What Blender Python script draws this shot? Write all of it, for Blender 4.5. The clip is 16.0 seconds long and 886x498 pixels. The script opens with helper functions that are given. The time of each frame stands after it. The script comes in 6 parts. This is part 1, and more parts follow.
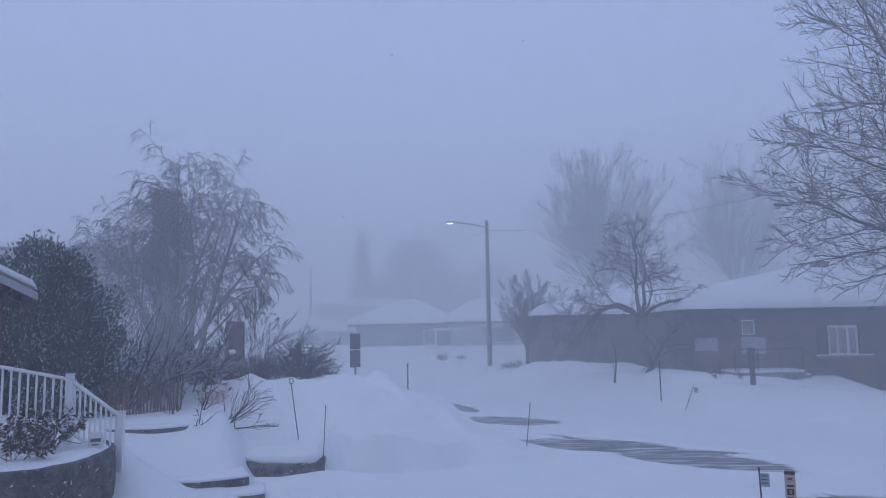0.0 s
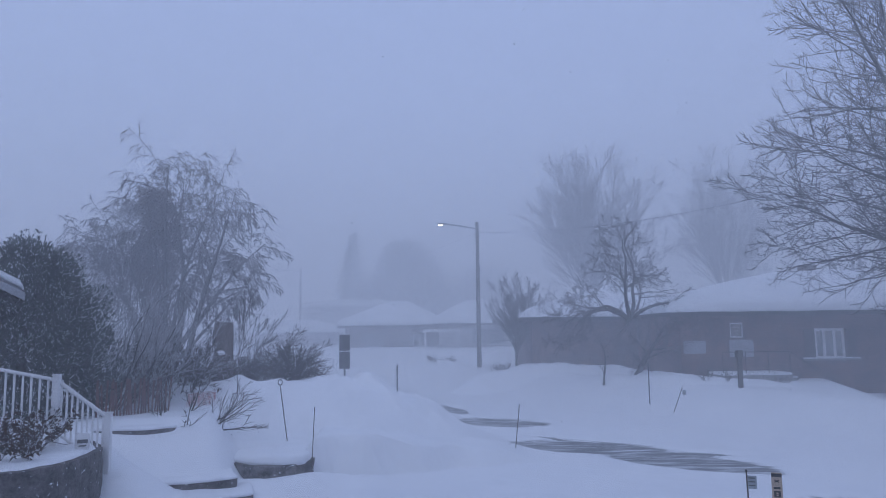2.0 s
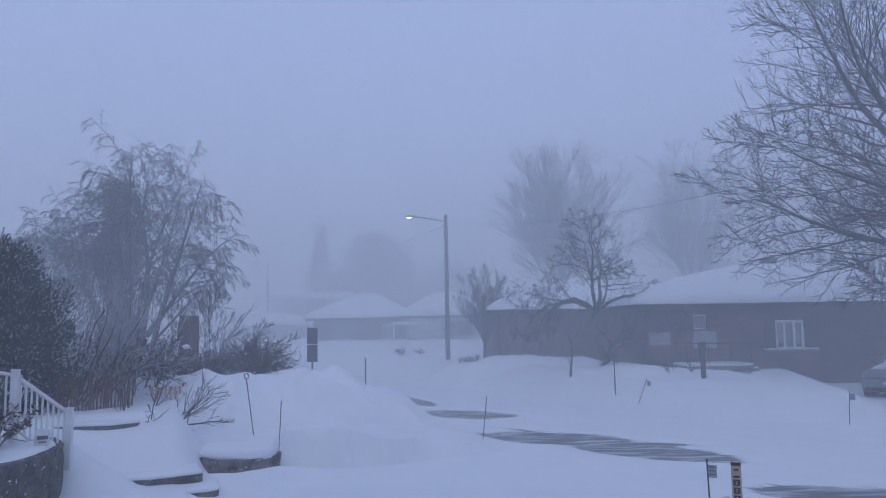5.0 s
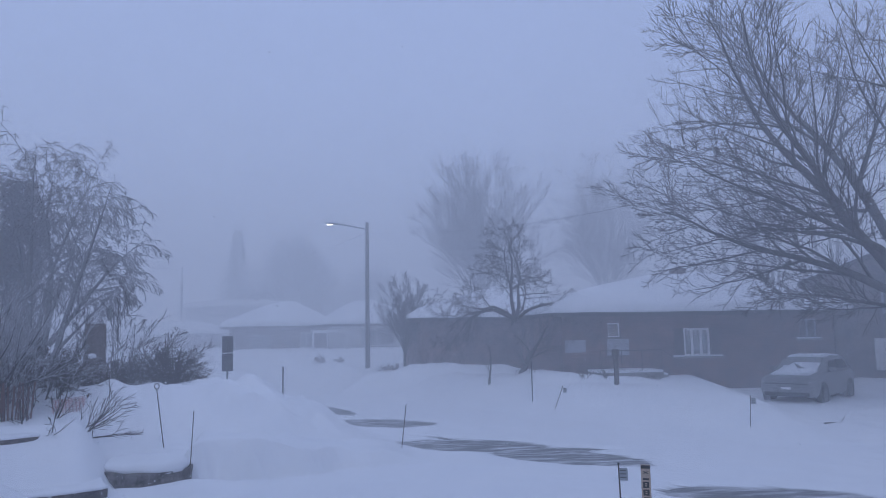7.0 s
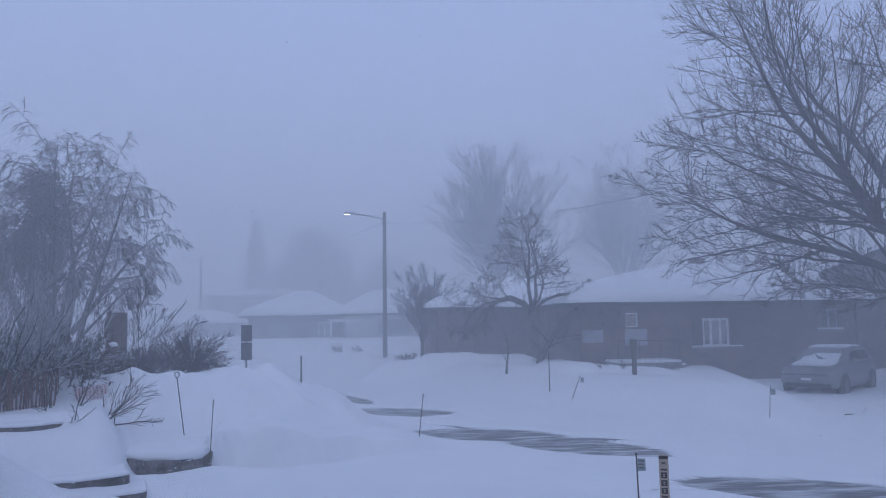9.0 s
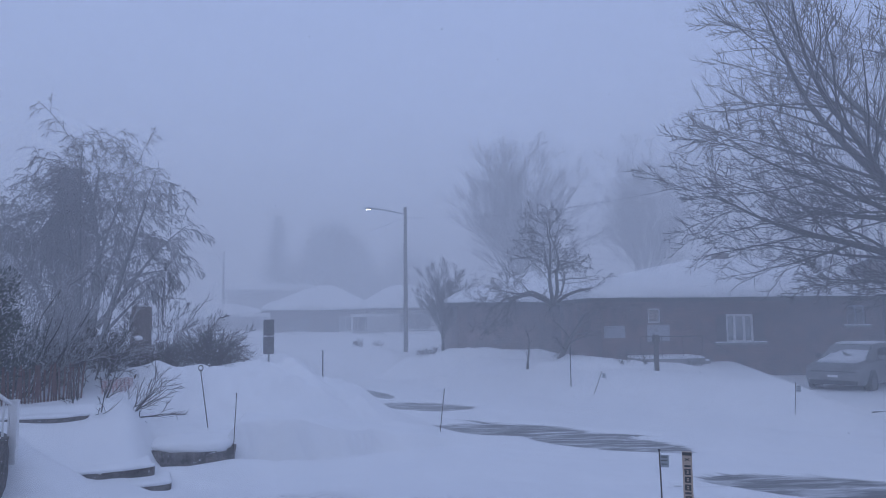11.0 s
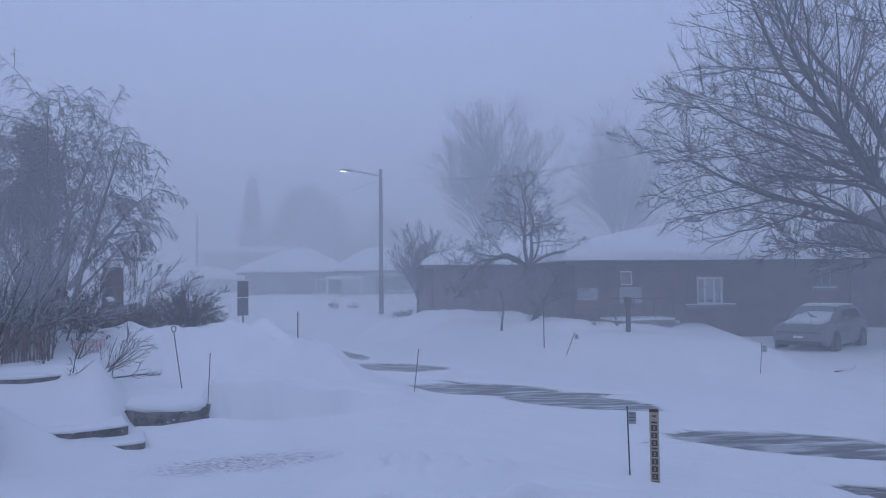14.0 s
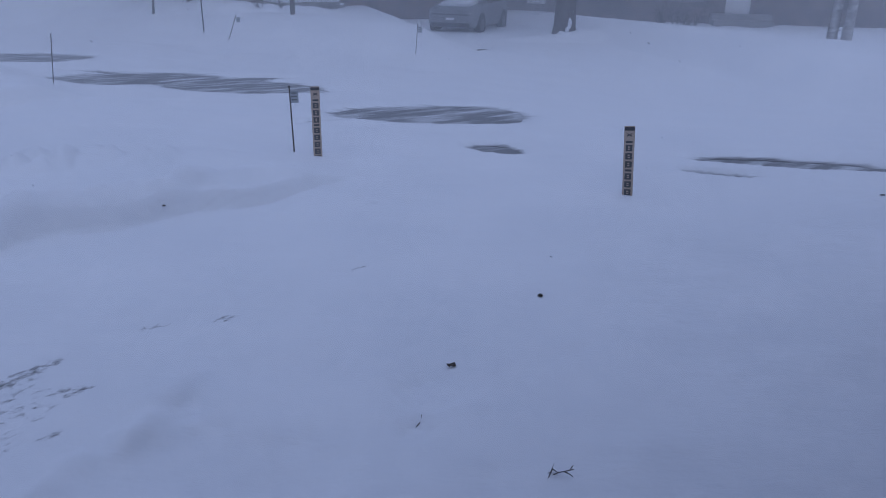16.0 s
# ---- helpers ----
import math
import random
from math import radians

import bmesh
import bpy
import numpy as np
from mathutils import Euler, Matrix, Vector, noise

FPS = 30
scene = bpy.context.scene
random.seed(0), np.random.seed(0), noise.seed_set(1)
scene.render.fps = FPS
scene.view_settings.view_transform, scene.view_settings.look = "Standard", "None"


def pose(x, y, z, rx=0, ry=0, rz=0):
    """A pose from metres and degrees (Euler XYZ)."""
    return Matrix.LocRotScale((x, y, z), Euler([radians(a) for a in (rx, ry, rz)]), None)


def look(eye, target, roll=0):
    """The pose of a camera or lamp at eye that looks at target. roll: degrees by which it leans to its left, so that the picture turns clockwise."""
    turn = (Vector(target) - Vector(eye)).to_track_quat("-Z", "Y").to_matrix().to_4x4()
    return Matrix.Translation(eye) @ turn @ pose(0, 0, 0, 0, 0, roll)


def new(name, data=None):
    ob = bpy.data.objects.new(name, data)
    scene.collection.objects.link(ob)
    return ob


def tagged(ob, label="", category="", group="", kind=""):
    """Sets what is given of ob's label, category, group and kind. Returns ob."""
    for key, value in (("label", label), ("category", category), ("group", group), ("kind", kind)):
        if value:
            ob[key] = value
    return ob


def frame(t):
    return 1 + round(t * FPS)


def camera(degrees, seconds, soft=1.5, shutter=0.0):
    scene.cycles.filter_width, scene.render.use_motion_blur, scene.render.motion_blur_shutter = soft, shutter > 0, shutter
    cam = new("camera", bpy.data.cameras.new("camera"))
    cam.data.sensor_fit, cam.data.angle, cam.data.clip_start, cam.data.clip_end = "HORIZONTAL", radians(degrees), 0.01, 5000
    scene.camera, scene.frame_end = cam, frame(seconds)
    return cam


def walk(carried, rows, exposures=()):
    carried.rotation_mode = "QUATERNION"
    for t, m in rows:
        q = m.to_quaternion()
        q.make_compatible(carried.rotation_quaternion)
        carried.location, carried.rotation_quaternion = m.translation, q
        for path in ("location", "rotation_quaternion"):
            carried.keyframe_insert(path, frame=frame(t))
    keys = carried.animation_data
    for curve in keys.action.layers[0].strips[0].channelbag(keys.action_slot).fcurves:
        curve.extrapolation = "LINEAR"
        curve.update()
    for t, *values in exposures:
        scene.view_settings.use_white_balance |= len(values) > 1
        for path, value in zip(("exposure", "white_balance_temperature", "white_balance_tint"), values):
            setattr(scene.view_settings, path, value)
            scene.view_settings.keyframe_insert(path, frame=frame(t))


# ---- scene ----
EXPO = 0.0
# The camera: a hand-held phone that turns on the spot, then tips down to the drive.
cam = camera(62.88, 16.0, soft=0.9)
PATH = [
    (0.0, -0.039, 0.030, 2.745, 96.65, 0.92, 0.11),
    (0.5, -0.032, 0.025, 2.746, 96.72, 1.07, -0.20),
    (1.0, -0.042, 0.030, 2.746, 96.75, 1.09, -0.50),
    (1.5, -0.037, 0.022, 2.743, 96.68, 1.06, -0.43),
    (2.0, -0.040, 0.025, 2.748, 96.76, 0.70, -0.70),
    (2.5, -0.039, 0.022, 2.745, 96.73, 0.59, -1.28),
    (3.0, -0.040, 0.026, 2.746, 96.71, 0.72, -2.34),
    (5.3, -0.007, 0.002, 2.761, 96.07, 0.97, -3.45),
    (5.5, -0.008, -0.007, 2.751, 96.10, 0.86, -5.47),
    (6.0, 0.003, -0.007, 2.757, 96.32, 0.57, -10.17),
    (6.5, 0.004, -0.019, 2.759, 96.71, 0.69, -10.10),
    (7.0, -0.000, -0.000, 2.750, 96.68, 0.96, -9.36),
    (7.5, -0.001, 0.005, 2.750, 96.41, 0.95, -8.78),
    (8.0, -0.008, 0.009, 2.759, 96.14, 0.90, -8.57),
    (8.5, -0.009, 0.002, 2.751, 96.03, 0.83, -8.27),
    (9.0, -0.001, 0.008, 2.753, 95.88, 0.82, -8.02),
    (9.5, -0.003, 0.022, 2.750, 95.60, 0.92, -7.78),
    (9.7, -0.018, 0.024, 2.739, 95.50, 0.92, -7.25),
    (12.0, 0.003, 0.021, 2.756, 95.55, 0.60, -6.33),
    (12.5, 0.016, 0.010, 2.758, 95.82, 0.54, -6.43),
    (13.0, 0.004, 0.010, 2.745, 95.63, 0.47, -6.78),
    (13.5, 0.017, 0.015, 2.740, 95.23, 0.78, -7.10),
    (14.0, 0.022, 0.008, 2.709, 92.59, 0.54, -8.30),
    (14.2, 0.032, 0.025, 2.684, 88.45, 0.24, -9.86),
    (14.5, 0.043, 0.040, 2.645, 81.91, -0.04, -13.30),
    (14.8, 0.028, 0.034, 2.619, 76.10, -0.48, -17.61),
    (15.0, 0.045, 0.025, 2.596, 72.88, -0.59, -20.06),
    (15.2, 0.067, 0.015, 2.591, 70.43, -0.90, -23.21),
    (15.5, 0.073, -0.014, 2.596, 68.66, -1.10, -28.12),
    (16.0, 0.118, -0.044, 2.589, 68.49, -0.95, -33.44),
]
walk(cam, [(t, pose(x, y, z, rx, ry, rz)) for t, x, y, z, rx, ry, rz in PATH], [(0.0, EXPO, 6450, 10), (14.2, EXPO, 6400, 10.5), (15.2, EXPO - 0.1, 6390, 11), (16.0, EXPO - 0.15, 6380, 11)])

# ---- light ----
world = bpy.data.worlds.new("overcast")
scene.world = world
world.use_nodes = True
wn = world.node_tree
wn.nodes.clear()
w_out = wn.nodes.new("ShaderNodeOutputWorld")
w_sky = wn.nodes.new("ShaderNodeTexSky")
w_sky.sky_type = 'NISHITA'
w_sky.sun_disc = False
w_sky.sun_elevation = radians(14)
w_sky.sun_rotation = radians(150)
w_bg = wn.nodes.new("ShaderNodeBackground")
w_bg.inputs["Strength"].default_value = 0.01
w_cloud = wn.nodes.new("ShaderNodeBackground")
w_cloud.inputs["Color"].default_value = (0.362, 0.462, 0.782, 1)
w_cloud.inputs["Strength"].default_value = 0.93
w_add = wn.nodes.new("ShaderNodeAddShader")
wn.links.new(w_sky.outputs[0], w_bg.inputs["Color"])
wn.links.new(w_bg.outputs[0], w_add.inputs[0])
wn.links.new(w_cloud.outputs[0], w_add.inputs[1])
wn.links.new(w_add.outputs[0], w_out.inputs["Surface"])

sun_data = bpy.data.lights.new("sun", 'SUN')
sun_data.energy = 0.45
sun_data.angle = radians(60)
sun_data.color = (0.75, 0.84, 1.0)
sun = new("sun", sun_data)
sun.matrix_world = look((0, 0, 60), (20, 35, 0))


# ---- materials ----
def mat(name, c1, c2, rough=0.8, scale=3.0, fine=40.0, bump=0.3, metal=0.0, stretch=(1, 1, 1), snow=0.0, spec=0.3, rnd=0.0):
    """Two colours mixed by coarse and fine noise, with relief; snow: share of the surface dusted white."""
    m = bpy.data.materials.new(name)
    m.use_nodes = True
    t = m.node_tree
    N, L = t.nodes, t.links
    b = N["Principled BSDF"]
    co = N.new("ShaderNodeTexCoord")
    mp = N.new("ShaderNodeMapping")
    mp.inputs["Scale"].default_value = stretch
    L.new(co.outputs["Object"], mp.inputs["Vector"])
    n1, n2 = N.new("ShaderNodeTexNoise"), N.new("ShaderNodeTexNoise")
    n1.inputs["Scale"].default_value, n1.inputs["Detail"].default_value = scale, 4
    n2.inputs["Scale"].default_value, n2.inputs["Detail"].default_value = fine, 3
    L.new(mp.outputs[0], n1.inputs["Vector"])
    L.new(mp.outputs[0], n2.inputs["Vector"])
    mx = N.new("ShaderNodeMath")
    mx.operation = 'MULTIPLY_ADD'
    mx.inputs[1].default_value = 0.45
    L.new(n2.outputs["Fac"], mx.inputs[0])
    hf = N.new("ShaderNodeMath")
    hf.operation = 'MULTIPLY'
    hf.inputs[1].default_value = 0.6
    L.new(n1.outputs["Fac"], hf.inputs[0])
    L.new(hf.outputs[0], mx.inputs[2])
    rp = N.new("ShaderNodeValToRGB")
    rp.color_ramp.elements[0].position, rp.color_ramp.elements[0].color = 0.34, (*c1, 1)
    rp.color_ramp.elements[1].position, rp.color_ramp.elements[1].color = 0.7, (*c2, 1)
    L.new(mx.outputs[0], rp.inputs[0])
    col = rp.outputs[0]
    if rnd:
        oi, hv = N.new("ShaderNodeObjectInfo"), N.new("ShaderNodeHueSaturation")
        mr = N.new("ShaderNodeMapRange")
        mr.inputs["To Min"].default_value, mr.inputs["To Max"].default_value = 1 - rnd, 1 + rnd
        L.new(oi.outputs["Random"], mr.inputs["Value"])
        L.new(mr.outputs[0], hv.inputs["Value"])
        L.new(col, hv.inputs["Color"])
        col = hv.outputs[0]
    if snow:
        n3 = N.new("ShaderNodeTexNoise")
        n3.inputs["Scale"].default_value, n3.inputs["Detail"].default_value = scale * 2.3, 6
        L.new(co.outputs["Object"], n3.inputs["Vector"])
        r3 = N.new("ShaderNodeValToRGB")
        r3.color_ramp.elements[0].position = 0.72 - 0.4 * snow
        r3.color_ramp.elements[1].position = 0.80 - 0.4 * snow
        L.new(n3.outputs["Fac"], r3.inputs[0])
        ms = N.new("ShaderNodeMixRGB")
        ms.inputs[2].default_value = (0.8, 0.82, 0.85, 1)
        L.new(r3.outputs[0], ms.inputs[0])
        L.new(col, ms.inputs[1])
        col = ms.outputs[0]
    L.new(col, b.inputs["Base Color"])
    b.inputs["Roughness"].default_value = rough
    b.inputs["Metallic"].default_value = metal
    b.inputs["Specular IOR Level"].default_value = spec
    if bump:
        bp = N.new("ShaderNodeBump")
        bp.inputs["Strength"].default_value, bp.inputs["Distance"].default_value = bump, 0.02
        L.new(mx.outputs[0], bp.inputs["Height"])
        L.new(bp.outputs[0], b.inputs["Normal"])
    return m


def brick_mat(name, c1, c2, mortar):
    """Brickwork 0.2 by 0.067 m, on walls that run along x or y."""
    m = bpy.data.materials.new(name)
    m.use_nodes = True
    N, L = m.node_tree.nodes, m.node_tree.links
    b = N["Principled BSDF"]
    co, sp, ad, cb = N.new("ShaderNodeTexCoord"), N.new("ShaderNodeSeparateXYZ"), N.new("ShaderNodeMath"), N.new("ShaderNodeCombineXYZ")
    L.new(co.outputs["Object"], sp.inputs[0])
    ad.operation = 'ADD'
    L.new(sp.outputs[0], ad.inputs[0])
    L.new(sp.outputs[1], ad.inputs[1])
    L.new(ad.outputs[0], cb.inputs[0])
    L.new(sp.outputs[2], cb.inputs[1])
    br = N.new("ShaderNodeTexBrick")
    br.inputs["Scale"].default_value = 1.0
    br.inputs["Brick Width"].default_value, br.inputs["Row Height"].default_value = 0.21, 0.068
    br.inputs["Mortar Size"].default_value = 0.006
    br.inputs["Color1"].default_value, br.inputs["Color2"].default_value, br.inputs["Mortar"].default_value = (*c1, 1), (*c2, 1), (*mortar, 1)
    L.new(cb.outputs[0], br.inputs["Vector"])
    n = N.new("ShaderNodeTexNoise")
    n.inputs["Scale"].default_value, n.inputs["Detail"].default_value = 1.3, 5
    L.new(co.outputs["Object"], n.inputs["Vector"])
    mx = N.new("ShaderNodeMixRGB")
    mx.blend_type = 'MULTIPLY'
    mx.inputs[0].default_value = 0.85
    rp = N.new("ShaderNodeValToRGB")
    rp.color_ramp.elements[0].position, rp.color_ramp.elements[1].position = 0.32, 0.68
    rp.color_ramp.elements[0].color, rp.color_ramp.elements[1].color = (0.4, 0.42, 0.5, 1), (1.35, 1.15, 1.05, 1)
    L.new(n.outputs["Fac"], rp.inputs[0])
    L.new(br.outputs["Color"], mx.inputs[1])
    L.new(rp.outputs[0], mx.inputs[2])
    L.new(mx.outputs[0], b.inputs["Base Color"])
    b.inputs["Roughness"].default_value = 0.9
    bp = N.new("ShaderNodeBump")
    bp.inputs["Strength"].default_value, bp.inputs["Distance"].default_value = 0.4, 0.01
    bp.invert = True
    L.new(br.outputs["Fac"], bp.inputs["Height"])
    L.new(bp.outputs[0], b.inputs["Normal"])
    return m


def snow_mat(name, dirt=0.0):
    m = mat(name, (0.72, 0.74, 0.77), (0.81, 0.82, 0.84), 0.7, 0.9, 9, 0.45, spec=0.25)
    N, L = m.node_tree.nodes, m.node_tree.links
    b = N["Principled BSDF"]
    co, mp, n, bp = N.new("ShaderNodeTexCoord"), N.new("ShaderNodeMapping"), N.new("ShaderNodeTexNoise"), N.new("ShaderNodeBump")
    mp.vector_type = 'TEXTURE'
    mp.inputs["Rotation"].default_value = (0, 0, radians(-30))
    mp.inputs["Scale"].default_value = (1.5, 0.6, 1)
    L.new(co.outputs["Object"], mp.inputs["Vector"])
    n.inputs["Scale"].default_value, n.inputs["Detail"].default_value, n.inputs["Roughness"].default_value = 2.0, 6, 0.6
    L.new(mp.outputs[0], n.inputs["Vector"])
    bp.inputs["Strength"].default_value, bp.inputs["Distance"].default_value = 0.3, 0.08
    L.new(n.outputs["Fac"], bp.inputs["Height"])
    L.new(b.inputs["Normal"].links[0].from_socket, bp.inputs["Normal"])
    L.new(bp.outputs[0], b.inputs["Normal"])
    return m


M_SNOW = snow_mat("snow")
M_BARK = mat("bark", (0.035, 0.03, 0.028), (0.10, 0.09, 0.085), 0.95, 6, 60, 0.8, stretch=(1, 1, 0.25))
M_TWIG = mat("twig", (0.05, 0.042, 0.04), (0.095, 0.08, 0.075), 0.9, 8, 50, 0.2)
M_RIME = mat("rimed_twig", (0.13, 0.12, 0.12), (0.55, 0.55, 0.56), 0.9, 5, 30, 0.2)
M_BIRCH = mat("birch_bark", (0.12, 0.11, 0.11), (0.62, 0.61, 0.60), 0.8, 4, 22, 0.4, stretch=(1, 1, 3))
M_CEDAR = mat("cedar_foliage", (0.04, 0.052, 0.047), (0.15, 0.165, 0.15), 0.85, 5, 40, 0.2)
M_NEEDLE = mat("needles", (0.012, 0.024, 0.018), (0.035, 0.055, 0.04), 0.9, 5, 40, 0.0)
M_DRYLEAF = mat("dry_leaves", (0.035, 0.022, 0.016), (0.12, 0.07, 0.045), 0.9, 9, 40, 0.1)
M_BRICK = brick_mat("brown_brick", (0.105, 0.070, 0.066), (0.18, 0.112, 0.10), (0.2, 0.18, 0.175))
M_GREYBRICK = brick_mat("grey_brick", (0.11, 0.10, 0.10), (0.17, 0.15, 0.145), (0.2, 0.19, 0.18))
M_STONE = mat("wall_stone", (0.025, 0.023, 0.025), (0.23, 0.21, 0.205), 0.95, 5, 24, 1.0, snow=0.2, rnd=0.3)
M_CONC = mat("concrete", (0.2, 0.2, 0.2), (0.33, 0.32, 0.31), 0.9, 4, 60, 0.4)
M_WHITE = mat("white_vinyl", (0.68, 0.68, 0.69), (0.8, 0.8, 0.8), 0.45, 3, 30, 0.05)
M_GREYPAINT = mat("grey_paint", (0.28, 0.29, 0.31), (0.38, 0.39, 0.41), 0.6, 3, 30, 0.05)
M_SIDING = mat("pale_siding", (0.5, 0.5, 0.5), (0.6, 0.59, 0.58), 0.7, 2, 30, 0.1)
M_SHUTTER = mat("dark_shutter", (0.06, 0.05, 0.05), (0.09, 0.075, 0.075), 0.6, 4, 30, 0.1)
M_SOFFIT = mat("brown_fascia", (0.05, 0.042, 0.04), (0.085, 0.07, 0.066), 0.7, 4, 30, 0.05)
M_SHINGLE = mat("asphalt_shingle", (0.04, 0.04, 0.045), (0.09, 0.088, 0.09), 0.95, 5, 60, 0.5)
M_STEEL = mat("galvanised_steel", (0.16, 0.165, 0.17), (0.25, 0.255, 0.26), 0.6, 5, 40, 0.1, metal=0.3)
M_POLE = mat("weathered_pole", (0.07, 0.06, 0.055), (0.14, 0.125, 0.115), 0.9, 3, 40, 0.5, stretch=(1, 1, 0.15))
M_BLACK = mat("black_plastic", (0.012, 0.012, 0.014), (0.03, 0.03, 0.033), 0.5, 6, 40, 0.05)
M_STAKE = mat("stake_fibreglass", (0.05, 0.04, 0.035), (0.1, 0.07, 0.05), 0.5, 6, 40, 0.05)
M_YELLOW = mat("marker_yellow", (0.40, 0.31, 0.23), (0.52, 0.41, 0.32), 0.55, 6, 60, 0.08, snow=0.05)
M_INK = mat("marker_black", (0.012, 0.012, 0.014), (0.03, 0.028, 0.028), 0.6, 9, 60, 0.05)
M_WOOD = mat("weathered_wood", (0.10, 0.082, 0.076), (0.22, 0.185, 0.17), 0.9, 3, 40, 0.6, stretch=(1, 1, 0.15))
M_FENCE = mat("red_stained_wood", (0.11, 0.062, 0.056), (0.22, 0.125, 0.11), 0.85, 5, 40, 0.3, stretch=(1, 1, 0.2))
M_REDMESH = mat("red_plastic", (0.26, 0.035, 0.03), (0.36, 0.06, 0.05), 0.6, 6, 40, 0.05)
M_SIGN = mat("sign_back", (0.10, 0.10, 0.105), (0.17, 0.17, 0.175), 0.6, 4, 30, 0.05, metal=0.3)
M_CARPAINT = mat("car_paint", (0.12, 0.125, 0.13), (0.24, 0.245, 0.25), 0.45, 1.2, 9, 0.02, snow=0.0, spec=0.5)
M_TYRE = mat("tyre", (0.015, 0.015, 0.016), (0.035, 0.035, 0.036), 0.9, 9, 60, 0.2, snow=0.12)
M_RIM = mat("rim", (0.05, 0.05, 0.055), (0.11, 0.11, 0.12), 0.4, 9, 60, 0.05, metal=0.6)
M_CARGLASS = mat("car_glass", (0.015, 0.017, 0.02), (0.035, 0.038, 0.042), 0.15, 3, 12, 0.0, spec=0.5)
M_LIGHTLENS = mat("lamp_lens", (0.5, 0.5, 0.52), (0.62, 0.62, 0.64), 0.2, 5, 30, 0.0)
M_CURTAIN = mat("curtain", (0.20, 0.20, 0.21), (0.34, 0.34, 0.34), 0.9, 3, 30, 0.1, stretch=(9, 9, 0.3))
M_LEAFLITTER = mat("dead_leaf", (0.02, 0.014, 0.01), (0.06, 0.04, 0.03), 0.9, 20, 90, 0.3)
M_WIRE = mat("wire", (0.015, 0.015, 0.016), (0.03, 0.03, 0.032), 0.7, 9, 40, 0.0)


def glass_mat(name):
    """Thin clear window glass: mostly see-through, with a weak mirror."""
    m = bpy.data.materials.new(name)
    m.use_nodes = True
    N, L = m.node_tree.nodes, m.node_tree.links
    N.remove(N["Principled BSDF"])
    t, g, x = N.new("ShaderNodeBsdfTransparent"), N.new("ShaderNodeBsdfGlossy"), N.new("ShaderNodeMixShader")
    t.inputs["Color"].default_value = (0.86, 0.89, 0.9, 1)
    g.inputs["Roughness"].default_value = 0.03
    x.inputs[0].default_value = 0.14
    L.new(t.outputs[0], x.inputs[1])
    L.new(g.outputs[0], x.inputs[2])
    L.new(x.outputs[0], N["Material Output"].inputs["Surface"])
    return m


M_GLASS = glass_mat("window_glass")


def lamp_mat():
    m = bpy.data.materials.new("lit_lamp")
    m.use_nodes = True
    b = m.node_tree.nodes["Principled BSDF"]
    b.inputs["Base Color"].default_value = (0.8, 0.8, 0.78, 1)
    b.inputs["Emission Color"].default_value = (1.0, 0.96, 0.86, 1)
    b.inputs["Emission Strength"].default_value = 6.0
    return m


M_LAMP = lamp_mat()


def asphalt_mat():
    """Asphalt with wind-blown streaks of powder snow across it."""
    m = mat("asphalt", (0.035, 0.035, 0.037), (0.075, 0.074, 0.074), 0.85, 3, 90, 0.5)
    N, L = m.node_tree.nodes, m.node_tree.links
    b = N["Principled BSDF"]
    src = b.inputs["Base Color"].links[0].from_socket
    co, mp = N.new("ShaderNodeTexCoord"), N.new("ShaderNodeMapping")
    mp.inputs["Rotation"].default_value = (0, 0, radians(14))
    mp.inputs["Scale"].default_value = (0.5, 2.4, 1)
    L.new(co.outputs["Object"], mp.inputs["Vector"])
    n = N.new("ShaderNodeTexNoise")
    n.inputs["Scale"].default_value, n.inputs["Detail"].default_value, n.inputs["Roughness"].default_value = 1.6, 8, 0.65
    L.new(mp.outputs[0], n.inputs["Vector"])
    r = N.new("ShaderNodeValToRGB")
    r.color_ramp.elements[0].position, r.color_ramp.elements[1].position = 0.46, 0.72
    r.color_ramp.elements[0].color = (0.18, 0.18, 0.18, 1)
    L.new(n.outputs["Fac"], r.inputs[0])
    x = N.new("ShaderNodeMixRGB")
    x.inputs[2].default_value = (0.8, 0.82, 0.85, 1)
    L.new(r.outputs[0], x.inputs[0])
    L.new(src, x.inputs[1])
    L.new(x.outputs[0], b.inputs["Base Color"])
    return m


M_ASPHALT = asphalt_mat()


